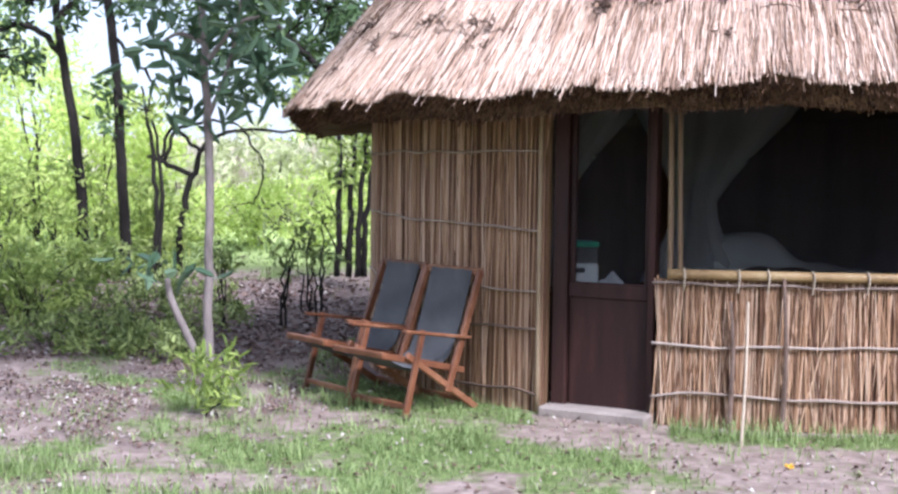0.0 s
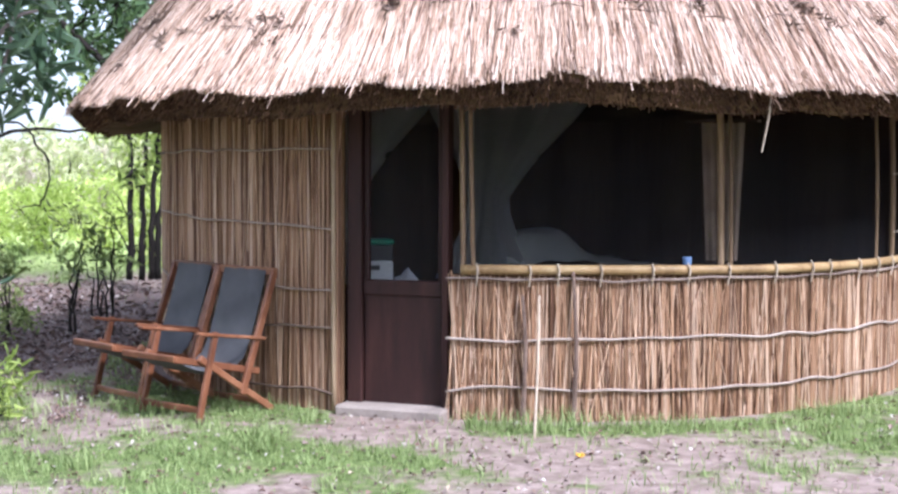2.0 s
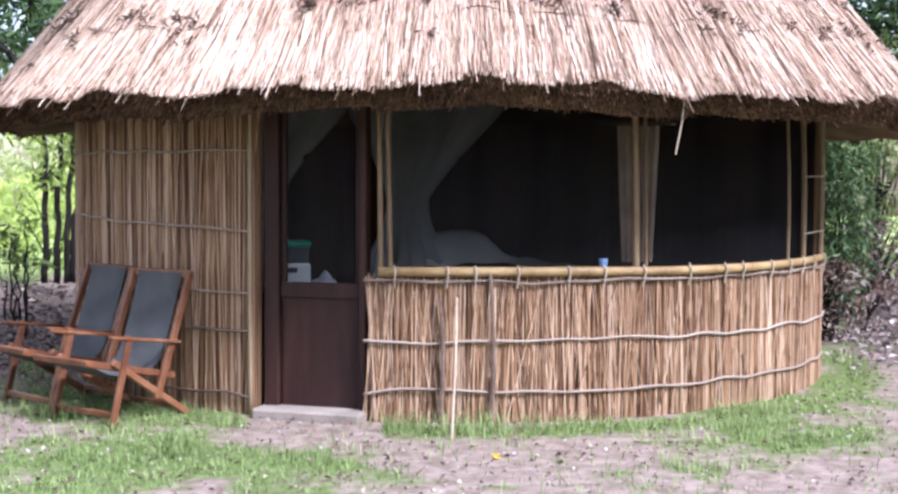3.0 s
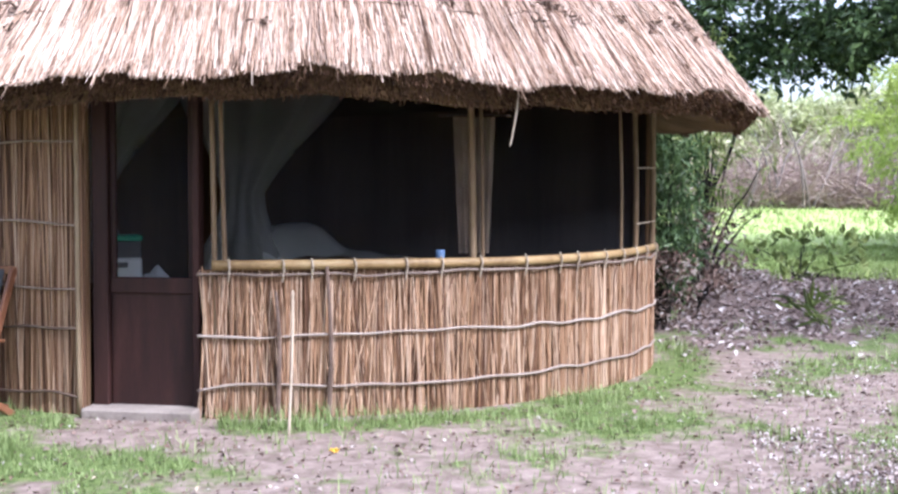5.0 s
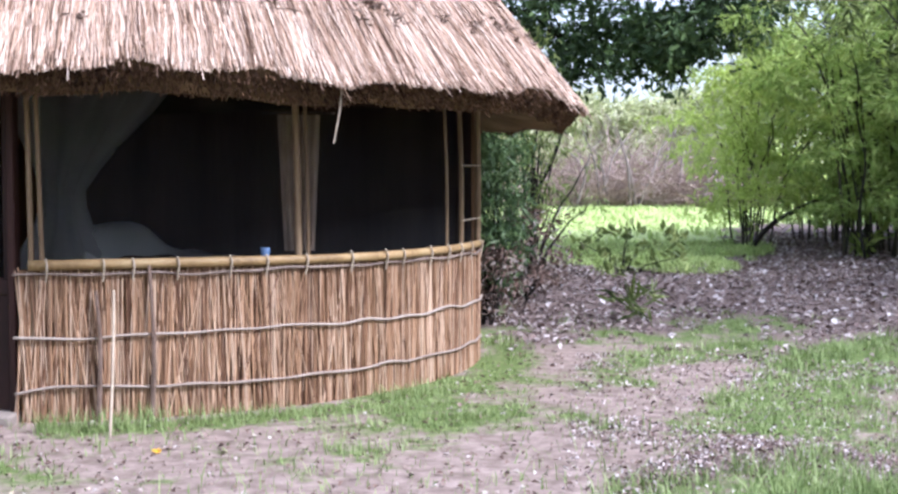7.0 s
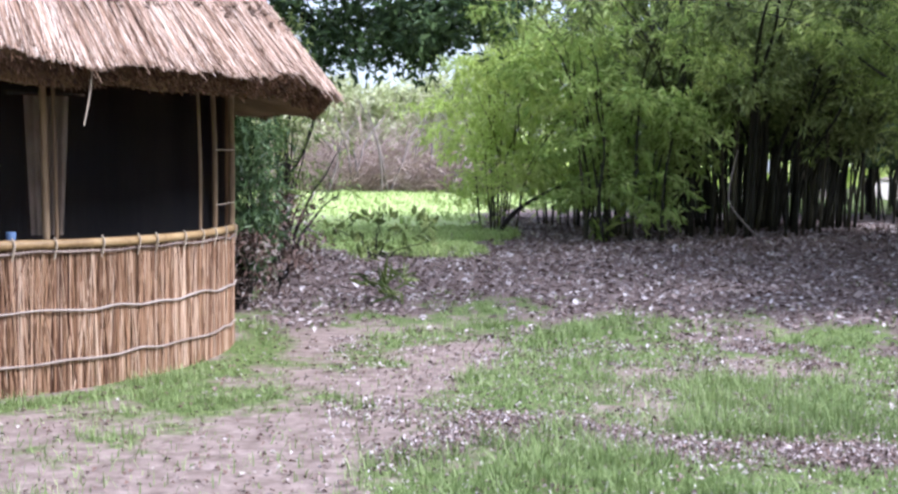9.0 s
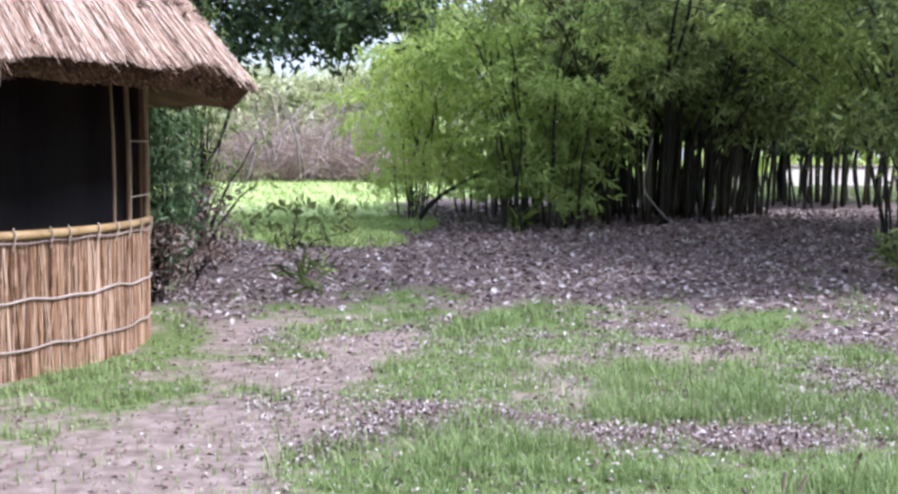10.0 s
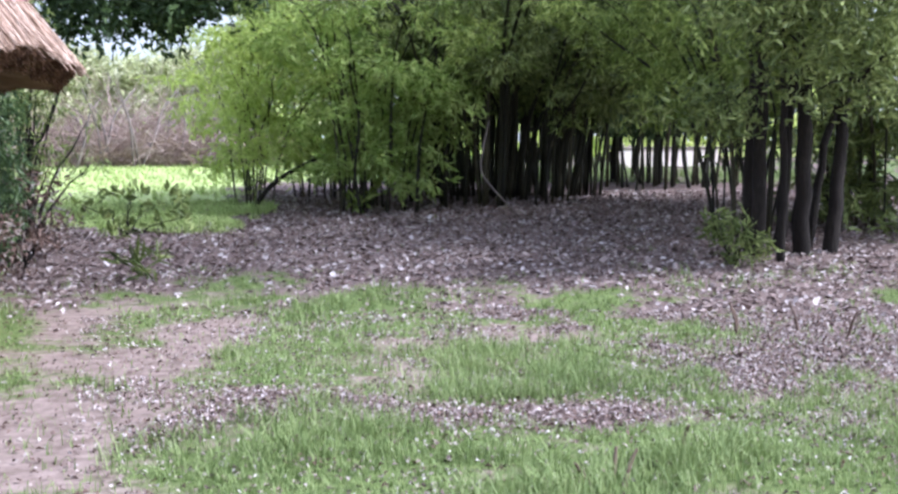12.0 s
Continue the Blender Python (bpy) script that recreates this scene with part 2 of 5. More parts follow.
# same grass in the sun: the sunlight is put into paler blades
LAWN_LIT = material("sunlit_lawn_blade", [(0.1, (0.263, 0.356, 0.103)), (0.5, (0.412, 0.506, 0.183)), (0.9, (0.580, 0.627, 0.301))], scale=0.6, fine=4, island=True, rough=0.6, bump=0, translucent=0.3)
DRYGRASS = material("dry_grass", [(0.1, (0.42, 0.38, 0.24)), (0.5, (0.62, 0.56, 0.44)), (0.9, (0.80, 0.74, 0.66))], scale=0.6, fine=4, island=True, rough=0.7, bump=0, translucent=0.3)
LITTER = material("fallen_leaf", [(0.1, (0.060, 0.039, 0.036)), (0.38, (0.204, 0.145, 0.132)), (0.62, (0.340, 0.272, 0.255)), (0.92, (0.595, 0.535, 0.535))], scale=2, fine=8, island=True, rough=0.7, bump=0, spread=0.8)
LITTER_NEAR = material("dead_leaf", [(0.1, (0.036, 0.022, 0.017)), (0.45, (0.137, 0.079, 0.061)), (0.75, (0.245, 0.180, 0.155)), (0.97, (0.504, 0.461, 0.439))], scale=2, fine=8, island=True, rough=0.7, bump=0, spread=0.85)
WHITE = material("white_cotton", [(0.2, (0.62, 0.62, 0.62)), (0.8, (0.82, 0.82, 0.81))], scale=3, fine=40, rough=0.9)
PATCH_WHITE = material("pinkish_white", [(0.2, (0.62, 0.50, 0.46)), (0.8, (0.84, 0.78, 0.74))], scale=1.5, fine=20, rough=0.9)
BLUEGREY = material("blue_plastic", [(0.2, (0.10, 0.16, 0.30)), (0.8, (0.16, 0.24, 0.42))], scale=3, fine=40, rough=0.4, bump=0)
CURTAIN = material("faded_beige_cloth", [(0.2, (0.299, 0.205, 0.149)), (0.8, (0.544, 0.422, 0.339))], scale=4, fine=120, rough=0.9)
GREENLID = material("green_plastic", [(0.2, (0.02, 0.22, 0.12)), (0.8, (0.04, 0.34, 0.20))], scale=3, fine=40, rough=0.4, bump=0)


def sheer(name, colour, cover):
    """A woven net: threads that cover a part of the view."""
    m = bpy.data.materials.new(name)
    m.use_nodes = True
    N, Lk = m.node_tree.nodes, m.node_tree.links.new
    tr, df, mx = N.new("ShaderNodeBsdfTransparent"), N.new("ShaderNodeBsdfDiffuse"), N.new("ShaderNodeMixShader")
    df.inputs[0].default_value = (*colour, 1)
    no = N.new("ShaderNodeTexNoise")
    no.inputs["Scale"].default_value = 3
    mr = N.new("ShaderNodeMapRange")
    mr.inputs[3].default_value, mr.inputs[4].default_value = cover - 0.08, cover + 0.08
    Lk(no.outputs[0], mr.inputs[0])
    Lk(mr.outputs[0], mx.inputs[0])
    Lk(tr.outputs[0], mx.inputs[1])
    Lk(df.outputs[0], mx.inputs[2])
    Lk(mx.outputs[0], N["Material Output"].inputs[0])
    return m


GAUZE = sheer("fly_screen_gauze", (0.014, 0.014, 0.016), 0.28)
DOORGAUZE = sheer("thin_gauze", (0.03, 0.03, 0.034), 0.16)
NET = sheer("mosquito_net", (0.8, 0.8, 0.8), 0.33)

# ---- ground ----
HUT_B, HUT_D, HUT_R, EAVE_R = radians(12.1), 11.2, 3.1, 3.86
HUT = pose(HUT_D * math.sin(HUT_B) + 0.11, HUT_D * math.cos(HUT_B), 0, 0, 0, -12.1)
HX, HY = HUT.translation.x, HUT.translation.y


def smooth(a, b, x):
    t = np.clip((x - a) / (b - a), 0, 1)
    return t * t * (3 - 2 * t)


def vnoise(x, y, s, seed=0.0):
    """Value noise on arrays, about -1 to 1."""
    x, y = np.asarray(x, float) / s + seed * 17.3, np.asarray(y, float) / s - seed * 9.1
    xi, yi = np.floor(x), np.floor(y)
    fx, fy = x - xi, y - yi
    fx, fy = fx * fx * (3 - 2 * fx), fy * fy * (3 - 2 * fy)

    def h(a, b):
        v = np.sin(a * 127.1 + b * 311.7) * 43758.5453
        return (v - np.floor(v)) * 2 - 1
    return (h(xi, yi) * (1 - fx) + h(xi + 1, yi) * fx) * (1 - fy) + (h(xi, yi + 1) * (1 - fx) + h(xi + 1, yi + 1) * fx) * fy


def ground_z(x, y):
    x, y = np.asarray(x, float), np.asarray(y, float)
    r = np.hypot(x, y)
    z = 0.25 * smooth(10, 17, r) + 0.28 * smooth(15, 22, r) + 0.15 * smooth(24, 45, r)
    z = z * smooth(3.6, 6.5, np.hypot(x - HX, y - HY))
    bumpy = smooth(3.2, 4.4, np.hypot(x - HX, y - HY))
    return z + bumpy * (0.02 * vnoise(x, y, 1.3, 1) + 0.004 * vnoise(x, y, 0.4, 2)) * (r < 60)


def covers(x, y):
    """How much of the ground is grass, leaf litter and bare sand at a place."""
    x, y = np.asarray(x, float), np.asarray(y, float)
    r, az = np.hypot(x, y), np.degrees(np.arctan2(x, y))
    hd = np.hypot(x - HX, y - HY)
    n = 0.45 * vnoise(x, y, 1.6, 3) + 0.35 * vnoise(x, y, 0.55, 4) + 0.35 * vnoise(x, y, 0.21, 14)
    n2 = 0.45 * vnoise(x, y, 1.7, 5) + 0.4 * vnoise(x, y, 0.6, 6) + 0.35 * vnoise(x, y, 0.23, 16)
    far = np.where(az < 39.5 + 2 * n2, 16.2 + 1.2 * n, 27.0)     # litter's edge at the lawn; reaches 27 to stand for bamboo shade
    litter = smooth(-0.1, 0.5, (r - 11.6) / 3 + 0.7 * n) * smooth(29, 31.5, az + 2 * n) * (1 - smooth(far, far + 2.2, r))
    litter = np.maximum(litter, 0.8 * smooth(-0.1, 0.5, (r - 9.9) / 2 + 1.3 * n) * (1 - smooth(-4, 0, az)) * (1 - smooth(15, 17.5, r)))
    streak = np.exp(-((r - 6.75 - 0.5 * n - 0.25 * np.sin(az / 3)) / 0.36) ** 2) * smooth(34, 37, az) * (1 - smooth(58, 62, az)) * smooth(-0.35, 0.1, n2)
    patch = smooth(56, 59, az) * smooth(7.3, 7.8, r) * smooth(-0.25, 0.1, n)
    mixed = 0.85 * smooth(46, 52, az) * smooth(8.4, 9.6, r) * smooth(-0.1, 0.2, n)
    litter = np.maximum.reduce([litter, streak, patch, mixed])
    # left foreground: real litter, thickened to put tree shade into the tone
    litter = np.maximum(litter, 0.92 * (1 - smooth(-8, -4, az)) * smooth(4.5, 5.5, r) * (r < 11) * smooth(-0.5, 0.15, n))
    t = np.clip(((x - 3.55) * 3.05 + (y - 5.8) * 2.36) / (3.05 ** 2 + 2.36 ** 2), -0.25, 1)
    path = 1 - smooth(0.25, 0.75, np.hypot(x - 3.55 - 3.05 * t, y - 5.8 - 2.36 * t) + 0.35 * n)
    bare = 1 - smooth(0.15, 0.5, np.hypot(x - 3.75, y - 4.85) + 0.2 * n2)
    step = 1 - smooth(0.35, 0.95, np.hypot((x - 1.15) / 1.25, y - 7.75) + 0.3 * n2)
    front = smooth(3.45, 4.1, hd + 0.25 * n) * (1 - smooth(5.4, 7.0, hd + 0.8 * n2)) * (az < 34) * (az > -6 + 8 * n)
    sand = np.clip(np.maximum.reduce([path, bare, step, front * (0.16 + 0.9 * n)]), 0, 1)
    grass = np.clip(0.56 + 0.10 * smooth(33, 38, az) + 0.35 * smooth(36, 39, az) * smooth(7.2, 8.0, r) * (1 - smooth(10.4, 11.6, r + n)) - 0.16 * (1 - smooth(-6, 0, az)) + 1.2 * n2, 0, 1) * (1 - 0.95 * litter) * (1 - 0.92 * sand)
    grass = np.maximum(grass, np.where(az < 10, smooth(16, 18.5, r), smooth(far, far + 2.2, r)))
    grass = np.maximum(grass, 0.7 * smooth(0.25, 0.5, n2) * smooth(30, 33, az) * (1 - smooth(14, 17, r)))
    grass = np.maximum(grass, 0.65 * smooth(0.0, 0.4, n2) * (1 - smooth(-5, -2, az)) * (1 - smooth(10, 12, r)))
    ring = np.exp(-((hd - 3.4) / 0.22) ** 2) * (np.abs(az - 7) > 3.0)
    grass = np.maximum(grass, 0.9 * ring * (n > -0.5))
    return grass, litter, sand


rad = np.concatenate([[0.001], np.linspace(0.3, 3, 8), np.linspace(3.3, 24, 150), np.geomspace(25, 900, 40)])
ang = np.radians(np.concatenate([np.linspace(-30, 75, 260), np.linspace(77, 328, 100)]))
gx, gy = np.outer(rad, np.sin(ang)), np.outer(rad, np.cos(ang))
na = len(ang)
gv = np.stack([gx.ravel(), gy.ravel(), ground_z(gx, gy).ravel()], -1)
gi, gj = np.arange(len(rad) - 1)[:, None] * na, np.arange(na)[None, :]
gj2 = (gj + 1) % na
gf = np.stack([gi + gj, gi + na + gj, gi + na + gj2, gi + gj2], -1).reshape(-1, 4)
gme = mesh_np("ground", gv, gf[:, ::-1], smooth=True)
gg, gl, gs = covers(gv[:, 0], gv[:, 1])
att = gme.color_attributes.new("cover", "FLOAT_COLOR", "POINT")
# alpha: share of the paler, sunlit lawn colour; none where bamboo shades
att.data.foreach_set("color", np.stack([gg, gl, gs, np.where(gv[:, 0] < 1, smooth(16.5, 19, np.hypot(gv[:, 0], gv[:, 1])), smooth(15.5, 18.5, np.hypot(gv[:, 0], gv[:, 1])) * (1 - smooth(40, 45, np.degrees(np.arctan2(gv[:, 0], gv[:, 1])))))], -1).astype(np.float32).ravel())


def ground_material():
    m = bpy.data.materials.new("earth_grass_and_litter")
    m.use_nodes = True
    N, Lk = m.node_tree.nodes, m.node_tree.links.new
    bsdf = N["Principled BSDF"]
    bsdf.inputs["Roughness"].default_value = 0.95
    bsdf.inputs["Specular IOR Level"].default_value = 0.15
    co = N.new("ShaderNodeTexCoord")

    def ramp(scale, cols, detail=6):
        n = N.new("ShaderNodeTexNoise")
        n.inputs["Scale"].default_value, n.inputs["Detail"].default_value, n.inputs["Roughness"].default_value = scale, detail, 0.68
        Lk(co.outputs["Object"], n.inputs["Vector"])
        r = N.new("ShaderNodeValToRGB")
        while len(r.color_ramp.elements) < len(cols):
            r.color_ramp.elements.new(0.5)
        for e, (p, c) in zip(r.color_ramp.elements, cols):
            e.position, e.color = p, (*c, 1)
        Lk(n.outputs[0], r.inputs[0])
        return r.outputs[0], n.outputs[0]
    earth, en = ramp(7, [(0.3, (0.12, 0.088, 0.074)), (0.45, (0.20, 0.150, 0.130)), (0.58, (0.28, 0.215, 0.192)), (0.72, (0.40, 0.32, 0.295))], 14)
    green, _ = ramp(14, [(0.3, (0.07, 0.08, 0.035)), (0.5, (0.11, 0.15, 0.045)), (0.7, (0.19, 0.22, 0.085))])
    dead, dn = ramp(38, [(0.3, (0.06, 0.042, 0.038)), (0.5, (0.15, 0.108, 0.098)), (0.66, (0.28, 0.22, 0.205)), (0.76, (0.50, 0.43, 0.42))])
    ca = N.new("ShaderNodeVertexColor")
    ca.layer_name = "cover"
    sp = N.new("ShaderNodeSeparateColor")
    Lk(ca.outputs[0], sp.inputs[0])

    def mix(f, a, b):
        x = N.new("ShaderNodeMix")
        x.data_type = "RGBA"
        Lk(f, x.inputs[0])
        Lk(a, x.inputs[6])
        Lk(b, x.inputs[7])
        return x.outputs[2]
    # sunlight on the far lawn is put into this paler green
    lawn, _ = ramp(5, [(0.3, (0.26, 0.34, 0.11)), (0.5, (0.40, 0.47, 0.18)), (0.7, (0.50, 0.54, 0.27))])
    def broken(f, scale, amount):
        """A cover's share with a ragged, speckled edge."""
        n = N.new("ShaderNodeTexNoise")
        n.inputs["Scale"].default_value, n.inputs["Detail"].default_value = scale, 8
        Lk(co.outputs["Object"], n.inputs["Vector"])
        m1 = N.new("ShaderNodeMath")
        m1.operation = "MULTIPLY_ADD"
        Lk(n.outputs[0], m1.inputs[0])
        m1.inputs[1].default_value = amount
        Lk(f, m1.inputs[2])
        mr = N.new("ShaderNodeMapRange")
        mr.interpolation_type = "SMOOTHSTEP"
        mr.inputs[1].default_value, mr.inputs[2].default_value = 0.5 * amount + 0.15, 0.5 * amount + 0.75
        Lk(m1.outputs[0], mr.inputs[0])
        return mr.outputs[0]
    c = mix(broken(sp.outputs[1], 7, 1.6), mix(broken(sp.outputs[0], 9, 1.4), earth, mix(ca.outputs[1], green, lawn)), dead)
    Lk(c, bsdf.inputs["Base Color"])
    b = N.new("ShaderNodeBump")
    b.inputs["Strength"].default_value, b.inputs["Distance"].default_value = 0.35, 0.012
    Lk(dn, b.inputs["Height"])
    Lk(b.outputs[0], bsdf.inputs["Normal"])
    return m


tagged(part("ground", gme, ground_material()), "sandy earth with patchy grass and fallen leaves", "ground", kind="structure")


def scatter(n, r0, r1, a0, a1):
    """Even random places in a ring sector round the lawn."""
    r = np.sqrt(rng.uniform(r0 * r0, r1 * r1, n))
    a = np.radians(rng.uniform(a0, a1, n))
    return r * np.sin(a), r * np.cos(a)


# ---- hut ----
def wall_phi(bearing):
    """Angle round the hut's centre of the wall point seen at a bearing from the walk's start."""
    a = radians(bearing) - HUT_B
    s = HUT_R ** 2 - (HUT_D * math.sin(a)) ** 2
    d = HUT_D * math.cos(a) - math.sqrt(max(s, 0))
    return math.atan2(d * math.sin(a), HUT_D - d * math.cos(a))


def at(phi, r, z):
    return Vector((r * math.sin(phi), -r * math.cos(phi), z))


def arc(phi0, phi1, r, z, n, wav=0.0):
    p = np.linspace(phi0, phi1, n)
    return np.stack([r * np.sin(p), -r * np.cos(p), z + wav * rng.normal(size=n)], -1)


def shell(phi0, phi1, r0, r1, z0, z1, n=40):
    """A curved wall between two radii."""
    p = np.linspace(phi0, phi1, n)
    V = []
    for r, z in ((r0, z0), (r1, z0), (r1, z1), (r0, z1)):
        V.append(np.stack([r * np.sin(p), -r * np.cos(p), np.full(n, z)], -1))
    V = np.stack(V, 1).reshape(-1, 3)
    i, j = np.arange(n - 1)[:, None] * 4, np.arange(4)[None, :]
    F = np.stack([i + j, i + 4 + j, i + 4 + (j + 1) % 4, i + (j + 1) % 4], -1).reshape(-1, 4)
    F = np.vstack([F, [[0, 1, 2, 3], [4 * n - 1, 4 * n - 2, 4 * n - 3, 4 * n - 4]]])
    return V, F


def reeds(phi0, phi1, r, z0, z1, pitch, ragged=0.03):
    n = int(abs(phi1 - phi0) * r / pitch)
    p = np.linspace(phi0, phi1, n) + rng.normal(size=n) * pitch / r * 0.6
    p = np.clip(p, min(phi0, phi1), max(phi0, phi1))
    rr = r + rng.uniform(0, 0.022, n)
    lean = rng.normal(size=n) * np.where(rng.uniform(0, 1, n) < 0.12, 0.07, 0.026)
    zb, zt = z0 + rng.uniform(-0.02, 0.03, n), z1 + rng.normal(size=n) * ragged
    P = []
    for f in (0, 0.5, 1):
        q = p + lean * (f - 0.5) / r * 2.0 + (rng.normal(size=n) * 0.004 / r if f == 0.5 else 0)
        P.append(np.stack([rr * np.sin(q), -rr * np.cos(q), zb + (zt - zb) * f], -1))
    ra = rng.uniform(0.0026, 0.0066, n)
    return rods(np.stack(P, 1), np.stack([ra, ra * 0.95, ra * 0.7], 1), 4)


hut = thing("thatched_hut", HUT, "round reed-walled hut with a thick grass-thatch roof", "hut")
P_EDGE = wall_phi(28.15)
P_DOOR0, P_DOOR1 = wall_phi(3.62), wall_phi(8.55)
P_POST2, P_POST3 = wall_phi(20.52), wall_phi(27.6)
WALL_TOP = 2.35

# full-height reed wall round the side and back
phi_a, phi_b = P_EDGE + 0.02, 2 * math.pi + P_DOOR0
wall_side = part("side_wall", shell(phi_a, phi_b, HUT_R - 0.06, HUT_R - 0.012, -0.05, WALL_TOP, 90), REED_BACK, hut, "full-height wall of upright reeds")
part("reed_cladding", reeds(phi_a, phi_b, HUT_R - 0.008, -0.02, WALL_TOP, 0.0056), REED, wall_side)["kind"] = "stuff"
# low front wall under the screened opening
SILL = 0.955
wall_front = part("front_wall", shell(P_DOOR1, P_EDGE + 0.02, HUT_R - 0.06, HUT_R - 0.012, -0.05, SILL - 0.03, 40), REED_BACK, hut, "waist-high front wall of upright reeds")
part("reed_cladding", reeds(P_DOOR1, P_EDGE + 0.02, HUT_R - 0.008, -0.02, SILL - 0.05, 0.0046, 0.02), REED, wall_front)["kind"] = "stuff"
part("sill_pole", limb([at(P_DOOR1 + (P_EDGE - P_DOOR1) * f + 0.02, HUT_R + 0.02, SILL + 0.005 * math.sin(9 * f)) for f in np.linspace(0, 1, 8)], [0.033, 0.031, 0.033, 0.030, 0.032, 0.029, 0.029, 0.027], 10), SILLWOOD, hut, "split bamboo sill", smooth=True)


def tie(phi0, phi1, z, r=0.012, mat=TIE, n=9, rr=HUT_R + 0.028, slope=0.0, wob=0.012):
    pts = [at(phi0 + (phi1 - phi0) * f, rr, z + slope * (f - 0.5) + rng.normal() * wob) for f in np.linspace(0, 1, n)]
    return part("tie_stick", limb(pts, [r * rng.uniform(0.8, 1.15) for _ in range(n)], 6), mat, hut, smooth=True)


for z, r in ((0.90, 0.013), (0.52, 0.013), (0.20, 0.013)):
    tie(P_DOOR1 - 0.01, P_EDGE + 0.01, z, r * 0.75, n=22, wob=0.009)
for z, s in ((1.72, 0.0), (1.24, -0.08), (0.80, 0.0), (0.54, 0.0), (0.14, -0.02)):
    tie(wall_phi(-3.8) - 0.05, P_DOOR0 - 0.01, z, 0.009, mat=WALLTIE, n=13, slope=s, wob=0.010)

# posts
for ph, dr, w in ((wall_phi(9.0), -0.02, 0.019), (wall_phi(9.42), 0.0, 0.016), (P_POST2 - 0.006, -0.04, 0.024), (P_POST2 + 0.010, 0.0, 0.013), (P_POST3 - 0.10, -0.05, 0.015), (P_POST3 - 0.03, -0.01, 0.022), (P_EDGE - 0.03, 0.0, 0.026)):
    part("post", limb([at(ph + 0.004, HUT_R + dr, 0.9 if ph > wall_phi(9.2) else -0.02), at(ph, HUT_R + dr + 0.006, 1.5), at(ph - (0.022 if ph > P_POST2 + 0.1 else 0.006), HUT_R + dr, 2.3)], [w, w * 0.95, w * 0.9], 8), POLE, hut, smooth=True)
part("post", limb([at(P_DOOR0 - 0.012, HUT_R + 0.02, -0.02), at(P_DOOR0 - 0.012, HUT_R + 0.025, 1.2), at(P_DOOR0 - 0.012, HUT_R + 0.02, 2.3)], [0.017, 0.016, 0.015], 8), POLE, hut, smooth=True)

# fly screens
for a, b in ((wall_phi(9.45), P_POST2), (P_POST2, P_EDGE - 0.02)):
    part("fly_screen", shell(a, b, HUT_R - 0.05, HUT_R - 0.046, SILL, 2.3, 20), GAUZE, hut, "dark fly-screen gauze")

# roof
SLOPE, EAVE_Z = 1.25, 1.945


def eave_wave(p):
    return 0.012 * np.sin(3 * p + 1) + 0.018 * np.sin(7 * p + 2.0) + 0.013 * np.sin(17 * p) + 0.010 * np.sin(31 * p + 1) + 0.006 * np.sin(67 * p)


def roof_shell():
    n = 160
    p = np.linspace(0, 2 * np.pi, n, endpoint=False)
    w = eave_wave(p)
    prof = [(HUT_R + 0.05, EAVE_Z + 0.10), (EAVE_R - 0.40, EAVE_Z + 0.0), (EAVE_R - 0.15, EAVE_Z - 0.01), (EAVE_R - 0.11, EAVE_Z + 0.02), (EAVE_R - 0.03, EAVE_Z + 0.13), (EAVE_R - 0.01, EAVE_Z + 0.165), (EAVE_R - 0.06, EAVE_Z + 0.21), (EAVE_R - 0.7, EAVE_Z + 0.20 + 0.64 * SLOPE), (2.0, EAVE_Z + 0.2 + 1.8 * SLOPE), (0.02, EAVE_Z + 0.2 + 3.78 * SLOPE)]
    V = np.stack([np.stack([r * np.sin(p), -r * np.cos(p), z + w * (1.0 if r > HUT_R + 0.2 else 0.3)], -1) for r, z in prof])
    inner = [(HUT_R + 0.05, EAVE_Z + 0.10), (1.5, EAVE_Z + 0.1 + 1.5 * SLOPE), (0.02, EAVE_Z + 3.2 * SLOPE)]
    V2 = np.stack([np.stack([r * np.sin(p), -r * np.cos(p), np.full(n, z) + 0.3 * w], -1) for r, z in inner])
    V = np.concatenate([V2[::-1][:-1], V])
    k = len(V)
    i, j = np.arange(k - 1)[:, None] * n, np.arange(n)[None, :]
    F = np.stack([i + j, i + (j + 1) % n, i + n + (j + 1) % n, i + n + j], -1).reshape(-1, 4)
    return V.reshape(-1, 3), F


ROOF_SHIFT = 0.07
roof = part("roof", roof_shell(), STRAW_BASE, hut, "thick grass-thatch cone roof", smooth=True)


def edge_line(p):
    """Uneven line, along the slope, at which the top layer of straw is cut."""
    return -0.080 + 0.014 * np.sin(9 * p + 0.4) + 0.010 * np.sin(23 * p + 2) + 0.008 * np.sign(np.sin(37 * p + 1.3 * np.sin(11 * p)))


